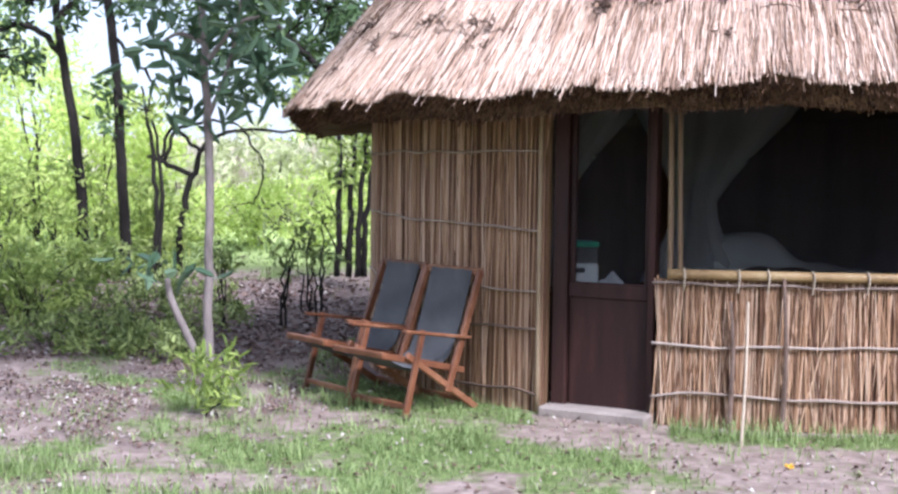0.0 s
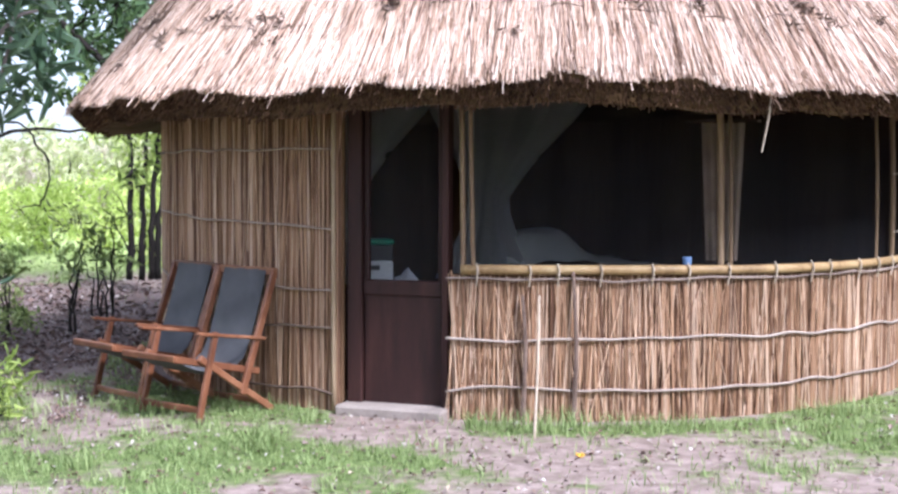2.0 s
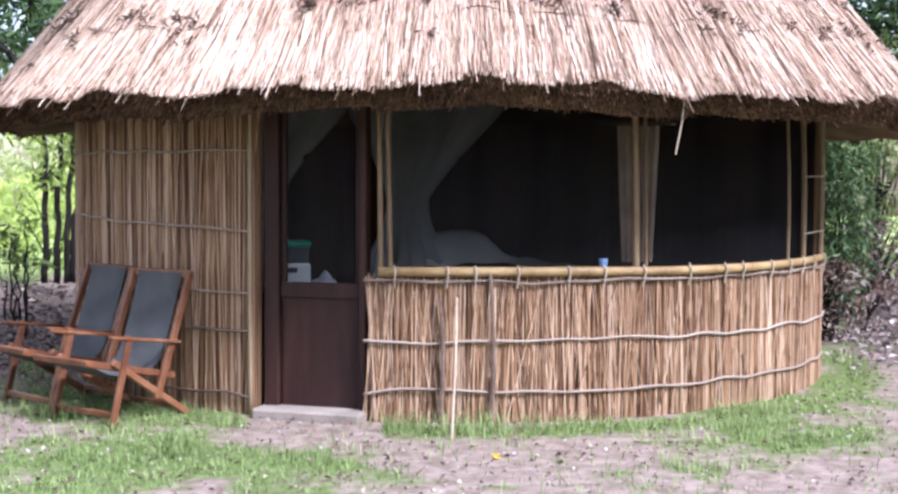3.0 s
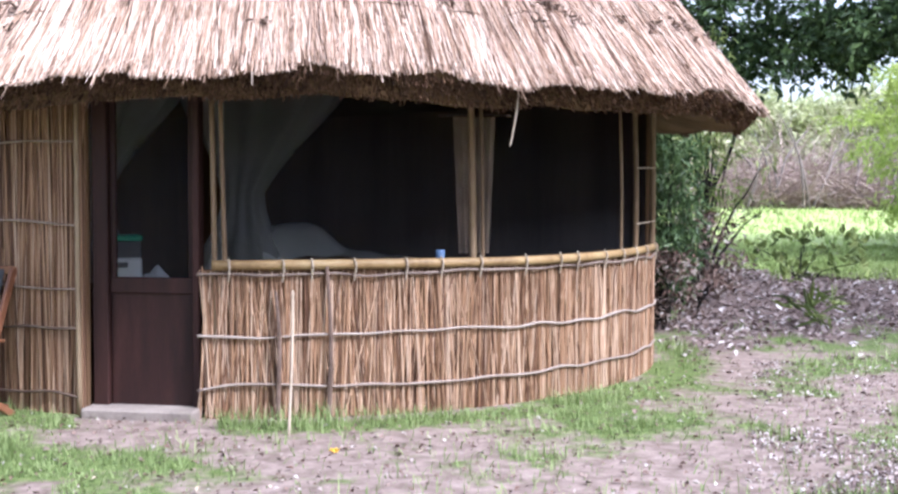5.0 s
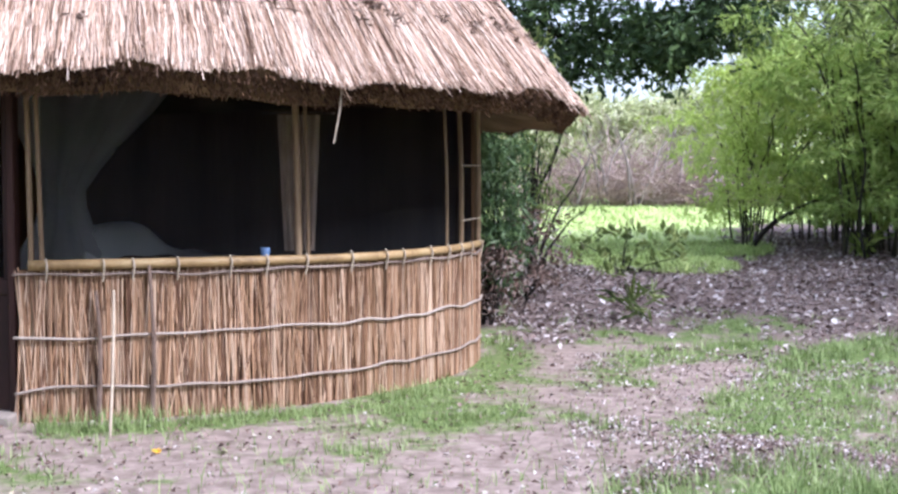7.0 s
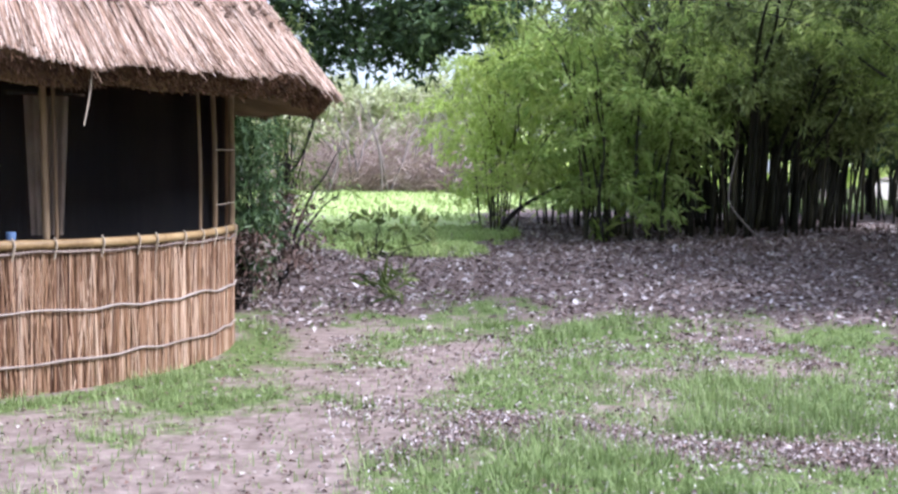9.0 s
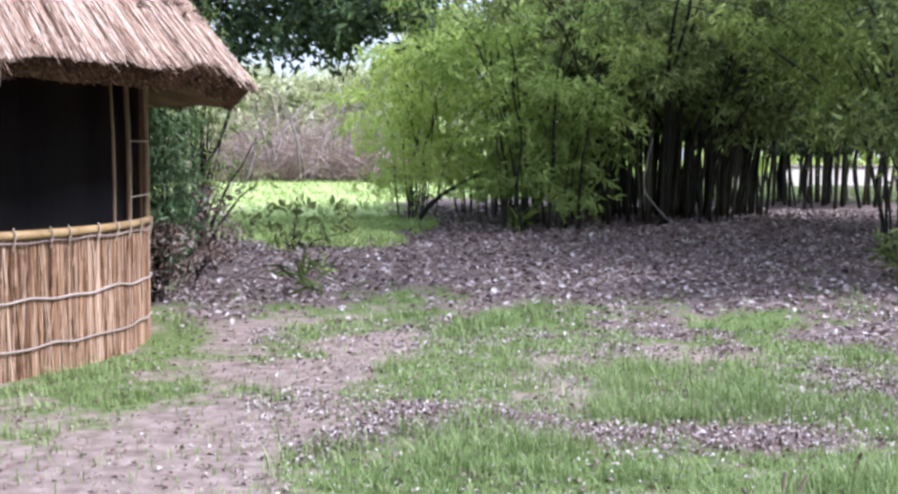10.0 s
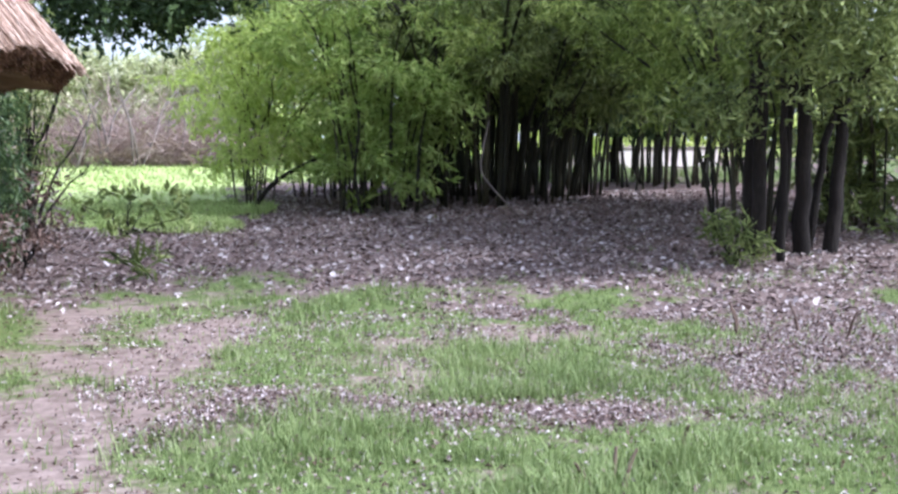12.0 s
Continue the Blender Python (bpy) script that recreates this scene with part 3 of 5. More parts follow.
def thatch(n, smin, smax, cut=False):
    """Straws laid down the slope; s is the distance from the eave up the slope plan."""
    p = rng.uniform(0, 2 * np.pi, n)
    s = smin + (smax - smin) * (1 - np.sqrt(rng.uniform(0, 1, n)))
    if cut:
        s = edge_line(p) + rng.uniform(0, 1, n) ** 2 * 0.10 - np.where(rng.uniform(0, 1, n) < 0.012, rng.uniform(0.02, 0.07, n), 0)
    else:
        s = np.maximum(s, edge_line(p) + 0.01)
    ln = rng.uniform(0.4, 1.1, n)
    lift = rng.uniform(0.005, 0.035, n)
    tilt = rng.normal(size=n) * 0.075
    c = 1 / math.hypot(1, SLOPE)
    P = []
    for f in (0.0, 0.55, 1.0):
        q = p + tilt * f * ln / np.maximum(EAVE_R - s, 0.5)
        d = s + ln * c * f
        r = EAVE_R - 0.05 - d + lift * 0.78 * (1 - 0.6 * f)
        z = EAVE_Z + 0.19 + d * SLOPE + eave_wave(q) + lift * 0.62 * (1 - 0.6 * f)
        P.append(np.stack([np.maximum(r, 0.02) * np.sin(q), -np.maximum(r, 0.02) * np.cos(q), z], -1))
    ra = rng.uniform(0.0020, 0.0048, n) * np.where(rng.uniform(0, 1, n) < 0.06, 1.5, 1.0)
    return rods(np.stack(P, 1), np.stack([ra * 0.7, ra, ra * 0.6], 1), 3)


part("thatch_straw", joined(thatch(84000, -0.05, 2.3), thatch(26000, -0.07, 0.3, True)), STRAW, roof)["kind"] = "stuff"
roof.location.x = ROOF_SHIFT


def eave_ends(n):
    """Cut straw ends along the lip of the eave."""
    p = rng.uniform(0, 2 * np.pi, n)
    u = rng.uniform(0, 1, n) ** 0.8
    r = EAVE_R - 0.15 + 0.13 * u + rng.normal(size=n) * 0.010
    z = EAVE_Z - 0.022 + 0.13 * u + eave_wave(p) + rng.normal(size=n) * 0.012
    ln = rng.uniform(0.05, 0.14, n)
    A = np.stack([r * np.sin(p), -r * np.cos(p), z], -1)
    d = np.stack([-np.sin(p) * 0.62, np.cos(p) * 0.62, np.full(n, 0.78)], -1) + rng.normal(size=(n, 3)) * 0.22
    B = A + unit(d) * ln[:, None]
    A = A - unit(d) * rng.uniform(0, 0.025, n)[:, None]
    ra = rng.uniform(0.003, 0.006, n)
    return rods(np.stack([A, B], 1), np.stack([ra, ra], 1), 3)


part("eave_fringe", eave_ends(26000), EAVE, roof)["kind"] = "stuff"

# door
pa, pb = at(P_DOOR0 + 0.01, HUT_R - 0.06, 0), at(P_DOOR1 - 0.01, HUT_R - 0.06, 0)
dw = (pb - pa).length
DOOR = HUT @ Matrix.Translation(pa) @ pose(0, 0, 0, 0, 0, math.degrees(math.atan2(pb.y - pa.y, pb.x - pa.x)))
door = thing("door_1", DOOR, "dark red-brown wooden door with a screened upper half", "door", kind="structure")
for x in (0.05, dw - 0.02):
    part("door_post", bar((x, 0.02, 0.02), (x, 0.02, 2.3), 0.10 if x < 0.2 else 0.045, 0.10, up=(0, 1, 0)), DOORWOOD, door)
x0, x1 = 0.104, dw - 0.046
leaf = part("door_leaf", bar(((x0 + x1) / 2, 0.03, 0.06), ((x0 + x1) / 2, 0.03, 0.80), x1 - x0, 0.035, up=(0, 1, 0)), DOORWOOD, door)
for x in (x0 + 0.018, x1 - 0.016):
    part("stile", bar((x, 0.025, 0.80), (x, 0.025, 2.05), 0.034, 0.04, up=(0, 1, 0)), DOORWOOD, door)
part("lock_rail", bar((x0, 0.02, 0.82), (x1, 0.02, 0.82), 0.05, 0.10), DOORWOOD, door)
part("top_rail", bar((x0, 0.02, 2.08), (x1, 0.02, 2.08), 0.05, 0.10), DOORWOOD, door)
part("door_screen", bar(((x0 + x1) / 2, 0.03, 0.85), ((x0 + x1) / 2, 0.03, 2.05), x1 - x0 - 0.06, 0.003, 0, up=(0, 1, 0)), DOORGAUZE, door)
part("threshold", bar((-0.02, -0.06, 0.02), (dw + 0.02, -0.06, 0.02), 0.26, 0.09, 0.014), CONCRETE, door, "worn cement doorstep")

# floor inside
part("hut_floor", shell(0, 2 * math.pi, 0.02, HUT_R - 0.07, -0.03, 0.02, 60), CONCRETE, hut, "bare cement floor")

# ---- inside the hut ----
def spot(az, d, z=0.02):
    """A place at a bearing and distance from the standing point opposite the door."""
    return Vector((0.1 + d * math.sin(radians(az)), 0.03 + d * math.cos(radians(az)), z))


def cloth_sheet(P, thick=0.006):
    """A two-sided sheet through a grid of points (rows, columns, 3)."""
    r, c, _ = P.shape
    V = np.concatenate([P.reshape(-1, 3), P.reshape(-1, 3) + np.array([0, thick, -thick * 0.3])])
    i, j = np.arange(r - 1)[:, None] * c, np.arange(c - 1)[None, :]
    q = (i + j).ravel()
    F = np.stack([q, q + 1, q + c + 1, q + c], -1)
    return V, np.concatenate([F, F[:, ::-1] + r * c])


bed = thing("bed", Matrix.Translation(spot(14.0, 11.0)) @ pose(0, 0, 0, 0, 0, -12), "low wooden bed with rumpled white bedding", "bed")
for x in (-0.95, 0.95):
    for y in (-0.5, 0.5):
        part("leg", bar((x, y, 0.0), (x, y, 0.5), 0.07, 0.07, up=(0, 1, 0)), DOORWOOD, bed)
part("bed_frame", bar((-1.0, 0, 0.46), (1.0, 0, 0.46), 1.1, 0.12, 0.01), DOORWOOD, bed)
part("mattress", bar((-0.97, 0, 0.61), (0.97, 0, 0.61), 1.04, 0.18, 0.04), WHITE, bed)
u, v = np.meshgrid(np.linspace(-1, 1, 30), np.linspace(-1, 1, 14))
hump = 0.79 + 0.30 * np.exp(-(np.abs(u + 0.36) / 0.42) ** 4) * (1 - 0.85 * v ** 4) + 0.06 * np.exp(-((u - 0.2) / 0.4) ** 2) + 0.012 * np.sin(u * 19 + v * 7) - 0.03 * np.abs(u)
part("duvet", cloth_sheet(np.stack([u * 0.98, v * 0.52, hump], -1), 0.02), WHITE, bed, "heaped white duvet", smooth=True)


def mosquito_net(m, label, pull=0.0):
    ob = thing("mosquito_net", m, label, "mosquito net", "mosquito nets")
    prof = [(0.38, 0.72), (0.30, 0.90), (0.21, 1.08), (0.16, 1.25), (0.15, 1.38), (0.22, 1.55), (0.34, 1.77), (0.52, 2.05), (0.70, 2.40)]
    p = np.linspace(0, 2 * np.pi, 73)
    P = np.stack([np.stack([r * (1 + 0.18 * np.sin(p * 11 + z)) * np.sin(p) + pull * max(z - 1.38, 0), r * (1 + 0.18 * np.sin(p * 11 + z)) * np.cos(p), np.full(73, z)], -1) for r, z in prof])
    r, c, _ = P.shape
    i, j = np.arange(r - 1)[:, None] * c, np.arange(c - 1)[None, :]
    q = (i + j).ravel()
    part("net", (P.reshape(-1, 3), np.stack([q, q + 1, q + c + 1, q + c], -1)), NET, ob, smooth=True)
    part("cord", limb([(pull * 0.95, 0, 2.44), (pull * 0.6, 0, 3.0), (0, 0, 3.6)], [0.006, 0.006, 0.006], 5), WHITE, ob)
    return ob


mosquito_net(Matrix.Translation(spot(10.3, 10.7, 0.0)), "gathered white mosquito net hanging over a bed", 0.2)
mosquito_net(Matrix.Translation(spot(3.7, 10.3, 0.0)), "gathered white mosquito net behind the door", 0.1)

tb = thing("side_table", Matrix.Translation(spot(6.2, 9.0)) @ pose(0, 0, 0, 0, 0, -6), "small dark wooden table inside the doorway", "table")
part("tabletop", bar((-0.4, 0, 0.735), (0.4, 0, 0.735), 0.5, 0.03), DOORWOOD, tb)
for x in (-0.36, 0.36):
    for y in (-0.21, 0.21):
        part("leg", bar((x, y, 0), (x, y, 0.72), 0.045, 0.045, up=(0, 1, 0)), DOORWOOD, tb)
cb = thing("storage_box", Matrix.Translation(spot(5.22, 8.9, 0.752)) @ Matrix.Scale(1.12, 4) @ pose(0, 0, 0, 0, 0, 4), "white plastic box with dark sides and pale green lid", "box")
part("body", bar((0, 0, 0.0), (0, 0, 0.19), 0.21, 0.16, 0.012, up=(0, 1, 0)), WHITE, cb)
part("collar", bar((0, 0, 0.19), (0, 0, 0.29), 0.205, 0.155, 0.008, up=(0, 1, 0)), CANVAS, cb, "dark upper box")
part("lid", bar((0, 0, 0.29), (0, 0, 0.325), 0.22, 0.17, 0.010, up=(0, 1, 0)), GREENLID, cb, "pale green lid")
part("handle", bar((-0.04, -0.09, 0.15), (0.02, -0.09, 0.15), 0.02, 0.03, 0.005), CANVAS, cb)
u, v = np.meshgrid(np.linspace(-1, 1, 18), np.linspace(-1, 1, 12))
heap = 0.02 + 0.10 * np.exp(-(u * 1.5) ** 2 - (v * 1.4) ** 2) * (1 + 0.5 * np.sin(u * 7 + v * 5)) + 0.008 * np.sin(u * 15)
tagged(part("folded_cloth", cloth_sheet(np.stack([u * 0.16, v * 0.12, heap], -1), 0.012), WHITE, None, "crumpled white cloth lying on a side table", smooth=True), "", "cloth").matrix_world = Matrix.Translation(spot(6.6, 8.9, 0.75))

cur = thing("curtain", Matrix.Translation(spot(20.5, 8.62, 1.0)) @ pose(0, 0, 0, 0, 0, -20), "faded beige curtain gathered behind a window post", "curtain")
u, v = np.meshgrid(np.linspace(-1, 1, 40), np.linspace(0, 1, 12))
wid = 0.10 + 0.04 * v
part("drape", cloth_sheet(np.stack([u * wid, 0.018 * np.sin(u * 14) * (0.5 + v * 0.5), v * 0.9], -1), 0.006), CURTAIN, cur, smooth=True)
part("rod", limb([(-0.24, 0, 0.91), (0, 0, 0.915), (0.24, 0, 0.91)], [0.009, 0.009, 0.009], 6), DARKSTICK, cur)
bot = thing("cup", HUT @ Matrix.Translation(at(wall_phi(19.0), HUT_R - 0.036, SILL - 0.03)), "small blue plastic cup on the window wall", "cup")
part("body", limb([(0, 0, 0), (0, 0, 0.06), (0, 0, 0.11)], [0.024, 0.028, 0.031], 12, 3), BLUEGREY, bot, smooth=True)

# bindings round the sill, upright sticks and loose straws on the wall
for k in range(15):
    ph = P_DOOR1 + 0.05 + (P_EDGE - P_DOOR1 - 0.1) * (k + rng.uniform(-0.25, 0.25)) / 14.5
    part("binding", limb([at(ph, HUT_R + 0.045, SILL + 0.045), at(ph + 0.003, HUT_R + 0.062, SILL), at(ph, HUT_R + 0.046, SILL - 0.10)], [0.005, 0.007, 0.005], 5, 3), PALESTICK, hut)
for ph, z0, z1 in ((wall_phi(11.75), 0.0, 0.80), (wall_phi(13.95), 0.0, 0.95)):
    part("upright_stick", limb([at(ph, HUT_R + 0.045, z0), at(ph + 0.004, HUT_R + 0.05, 0.5), at(ph - 0.003, HUT_R + 0.045, z1)], [0.016, 0.014, 0.011], 6), DARKSTICK, hut, "dark upright stick tied to the reeds")
for k in range(2):
    z = 1.16 + 0.42 * k
    part("binding", limb([at(P_POST3 - 0.04, HUT_R + 0.015, z), at(P_EDGE - 0.05, HUT_R + 0.03, z + 0.006)], [0.005, 0.005], 5, 3), PALESTICK, hut)
p0, p1 = spot(12.35, 7.5, 0.0), spot(12.55, 8.02, 0.80)
stick = thing("leaning_stick", Matrix.Translation(p0), "thin bleached stick leaning against the reed wall", "stick")
q = p1 - p0
part("stick", limb([(0, 0, -0.02), tuple(q * 0.5 + Vector((0.006, 0, 0))), tuple(q * 1.0)], [0.009, 0.009, 0.008], 7), PALESTICK, stick, smooth=True)
hang = [at(wall_phi(20.1) - 0.02, EAVE_R - 0.03, EAVE_Z + 0.10), at(wall_phi(20.0) - 0.02, EAVE_R - 0.02, EAVE_Z - 0.06), at(wall_phi(19.8) - 0.02, EAVE_R - 0.02, EAVE_Z - 0.26)]
part("loose_straw", limb(hang, [0.005, 0.005, 0.004], 5, 4), PALESTICK, hut)


def binding_line(z, gaps):
    """A thin cord sewn round the thatch, seen in broken lengths."""
    p = np.linspace(0, 2 * np.pi, 400, endpoint=False)
    p = p[np.sin(p * gaps) + 0.6 * np.sin(p * gaps * 2.3 + 1) > 0.1]
    q = p + 2 * np.pi / 400
    r = EAVE_R - 0.05 - (z - EAVE_Z - 0.19) / SLOPE + 0.035
    A, B = (np.stack([r * np.sin(x), -r * np.cos(x), z + eave_wave(x) + 0.01 * np.sin(x * 50)], -1) for x in (p, q))
    return rods(np.stack([A, B], 1), np.full((len(A), 2), 0.004), 3)


def stitch_ring(n, z, spread):
    """Dark binding tufts that hold the thatch in rows."""
    p = rng.uniform(0, 2 * np.pi, n)
    p = np.repeat(p, 10) + rng.normal(size=n * 10) * 0.009
    zz = z + np.repeat(rng.normal(size=n) * spread, 10) + rng.normal(size=n * 10) * 0.02
    r = EAVE_R - 0.05 - (zz - EAVE_Z - 0.19) / SLOPE + 0.03
    A = np.stack([r * np.sin(p), -r * np.cos(p), zz + eave_wave(p)], -1)
    d = unit(rng.normal(size=A.shape) * np.array([1, 1, 0.6])) * rng.uniform(0.02, 0.06, (len(A), 1))
    return rods(np.stack([A - d, A + d], 1), np.full((len(A), 2), 0.0065), 3)


part("stitching", joined(stitch_ring(84, 2.56, 0.035), stitch_ring(150, 2.75, 0.25), binding_line(2.50, 7), binding_line(2.85, 5)), DARKSTICK, roof)["kind"] = "stuff"

# ---- chairs ----
def deck_chair(m, label):
    ch = thing("folding_chair", m, label, "chair", "pair of safari chairs")
    for x in (-0.27, 0.27):
        part("back_upright", bar((x, -0.13, 0.13), (x, -0.42, 0.92), 0.03, 0.05), CHAIRWOOD, ch)
        part("seat_rail", bar((x * 0.9, -0.30, 0.26), (x * 0.9, 0.41, 0.41), 0.028, 0.045), CHAIRWOOD, ch)
        part("front_leg", bar((x * 1.05, 0.24, 0.0), (x * 1.05, 0.10, 0.555), 0.03, 0.045, up=(0, 1, 0)), CHAIRWOOD, ch)
        part("rear_leg", bar((x * 0.98, -0.40, 0.0), (x * 0.98, 0.22, 0.40), 0.03, 0.045), CHAIRWOOD, ch)
        part("armrest", bar((x * 1.05, -0.31, 0.48), (x * 1.05, 0.25, 0.555), 0.05, 0.022), CHAIRWOOD, ch)
    part("top_rail", bar((-0.285, -0.42, 0.91), (0.285, -0.42, 0.91), 0.03, 0.05), CHAIRWOOD, ch)
    part("front_rail", bar((-0.26, 0.40, 0.41), (0.26, 0.40, 0.41), 0.03, 0.04), CHAIRWOOD, ch)
    part("front_stretcher", bar((-0.28, 0.22, 0.07), (0.28, 0.22, 0.07), 0.028, 0.04), CHAIRWOOD, ch)
    part("rear_stretcher", bar((-0.26, -0.36, 0.05), (0.26, -0.36, 0.05), 0.028, 0.04), CHAIRWOOD, ch)
    prof = [(-0.40, 0.92), (-0.375, 0.83), (-0.33, 0.68), (-0.27, 0.50), (-0.20, 0.36), (-0.10, 0.29), (0.05, 0.28), (0.20, 0.32), (0.31, 0.37), (0.40, 0.42)]
    nx = 9
    V = []
    for off in (0, 0.006):
        for i, (y, z) in enumerate(prof):
            sag = 0.02 * math.sin(math.pi * i / (len(prof) - 1))
            for k in range(nx):
                f = k / (nx - 1) * 2 - 1
                V.append((f * 0.205, y - sag * (1 - f * f) - off, z - sag * (1 - f * f) - off + 0.004 * math.sin(f * 9 + i)))
    n1 = len(prof) * nx
    F = []
    for i in range(len(prof) - 1):
        for k in range(nx - 1):
            q = i * nx + k
            F += [(q, q + 1, q + nx + 1, q + nx), (n1 + q, n1 + q + nx, n1 + q + nx + 1, n1 + q + 1)]
    part("sling", (np.array(V), np.array(F)), CANVAS, ch, "slack grey canvas sling", smooth=True)
    return ch


deck_chair(pose(-0.27, 8.52, 0.0, 0, 0, 132), "reclining wooden folding chair with grey canvas sling beside reed wall")
deck_chair(pose(-0.65, 9.12, 0.0, 0, 0, 126), "wooden folding chair with grey canvas next to its twin")


# ---- trees ----
def leaf_cloud(centres, radii, per, size, hang=0.0, ratio=0.35):
    """Leaves in loose clumps round the centres."""
    C = np.repeat(np.asarray(centres, float), per, 0)
    R = np.repeat(np.asarray(radii, float), per)[:, None]
    off = unit(rng.normal(size=C.shape)) * rng.uniform(0.15, 1, (len(C), 1)) ** 0.6 * R
    off[:, 2] *= 0.7
    D = rng.normal(size=C.shape)
    D[:, 2] -= hang
    L = size * rng.uniform(0.6, 1.3, len(C))
    return round_leaves(C + off, D, L, L * ratio)


def polar(az, d, z=None):
    x, y = d * math.sin(radians(az)), d * math.cos(radians(az))
    return Vector((x, y, float(ground_z(x, y)) if z is None else z))


def bush(name, b, w, h, mat, n_clumps, per, size, label, category="bush", hang=0.3, ratio=0.35, z0=0.1, depth=None, clump=0.2, stems=7, wood=BARK, group=""):
    """Leaves in clumps within an uneven egg, on stems of their own."""
    ob = thing(name, Matrix.Translation(b), label, category, group)
    f = np.sqrt(rng.uniform(0.05, 1, n_clumps))
    a = rng.uniform(0, 2 * np.pi, n_clumps)
    zz = z0 + (h - z0) * rng.uniform(0, 1, n_clumps)
    shrink = np.sqrt(np.clip(1 - ((zz / h) * 2 - 0.9) ** 2 * 0.6, 0.1, 1)) * (0.8 + 0.25 * np.sin(a * 3 + b.x) + 0.15 * np.sin(a * 5 + zz * 2))
    cs = np.stack([np.cos(a) * f * w * shrink, np.sin(a) * f * (depth or w) * shrink, zz], -1)
    part("foliage", leaf_cloud(cs, rng.uniform(0.5, 1.4, n_clumps) * clump * h ** 0.5, per, size, hang, ratio), mat, ob)["kind"] = "stuff"
    for k in range(stems):
        e = cs[rng.integers(n_clumps)]
        part("stem", limb([(e[0] * 0.1, e[1] * 0.1, -0.15), (e[0] * 0.4, e[1] * 0.4, e[2] * 0.5), tuple(e)], [0.008 * h + 0.008, 0.005 * h + 0.005, 0.004], 5, 4, 0.02), wood, ob, smooth=True)
    return ob


def bamboo(b, n, foot, spread, h, mat, per, label, leaf_from=0.3, size=0.17, lean=(0, 0), low=None, thick=0.045):
    """A clump of arching culms with sprays of narrow hanging leaves. low: (bearing, share) of culms that droop to the ground."""
    ob = thing("bamboo_clump", Matrix.Translation(b), label, "bamboo")
    C, D, S = [], [], []
    for k in range(n):
        a = rng.uniform(0, 2 * math.pi)
        rr = foot * math.sqrt(rng.uniform(0.02, 1))
        base = np.array([rr * math.cos(a), rr * math.sin(a), -0.1])
        out = np.array([math.cos(a), math.sin(a), 0]) * spread * rng.uniform(0.3, 1.1) + np.array([lean[0], lean[1], 0]) * rng.uniform(0, 1.2)
        hh = h * rng.uniform(0.6, 1.1)
        t = np.linspace(0, 1, 6)[:, None]
        P = base + out * t ** 2.0 + np.array([0, 0, 1]) * hh * (t - 0.28 * t ** 3)
        P[1:-1] += rng.normal(size=(4, 3)) * 0.06
        th = thick * rng.uniform(0.6, 1.3)
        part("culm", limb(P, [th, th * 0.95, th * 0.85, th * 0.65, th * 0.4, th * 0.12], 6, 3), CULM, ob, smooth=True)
        nb = max(per // 18, 1)
        f = np.repeat(rng.uniform(leaf_from, 1.0, nb), 18)
        i = np.minimum((f * 5).astype(int), 4)
        q = P[i] + (P[i + 1] - P[i]) * (f * 5 - i)[:, None]
        side = unit(rng.normal(size=(nb, 3)) * np.array([1, 1, 0.3])) * rng.uniform(0.2, 1.1, (nb, 1))
        q = q + np.repeat(side, 18, 0) * (0.4 + 0.5 * f[:, None])
        q = q + rng.normal(size=q.shape) * np.array([0.16, 0.16, 0.07]) + np.repeat(side, 18, 0) * rng.uniform(-0.25, 0.25, (len(q), 1))
        q[:, 2] -= 0.25
        C.append(q)
    C = np.concatenate(C)
    k = 6
    spray = unit(rng.normal(size=(len(C), 3)) * np.array([1, 1, 0.5]) + np.array([0, 0, -0.35]))
    CC = np.repeat(C, k, 0) + np.repeat(spray, k, 0) * rng.uniform(0, 0.2, (len(C) * k, 1)) + rng.normal(size=(len(C) * k, 3)) * 0.025
    DD = np.repeat(spray, k, 0) * 0.8 + rng.normal(size=CC.shape) * 0.4 + np.array([0, 0, -0.3])
    L = size * rng.uniform(0.6, 1.3, len(CC))
    part("foliage", leaf_cards(CC, DD, L, L * 0.24, level=0.3), mat, ob)["kind"] = "stuff"
    return ob


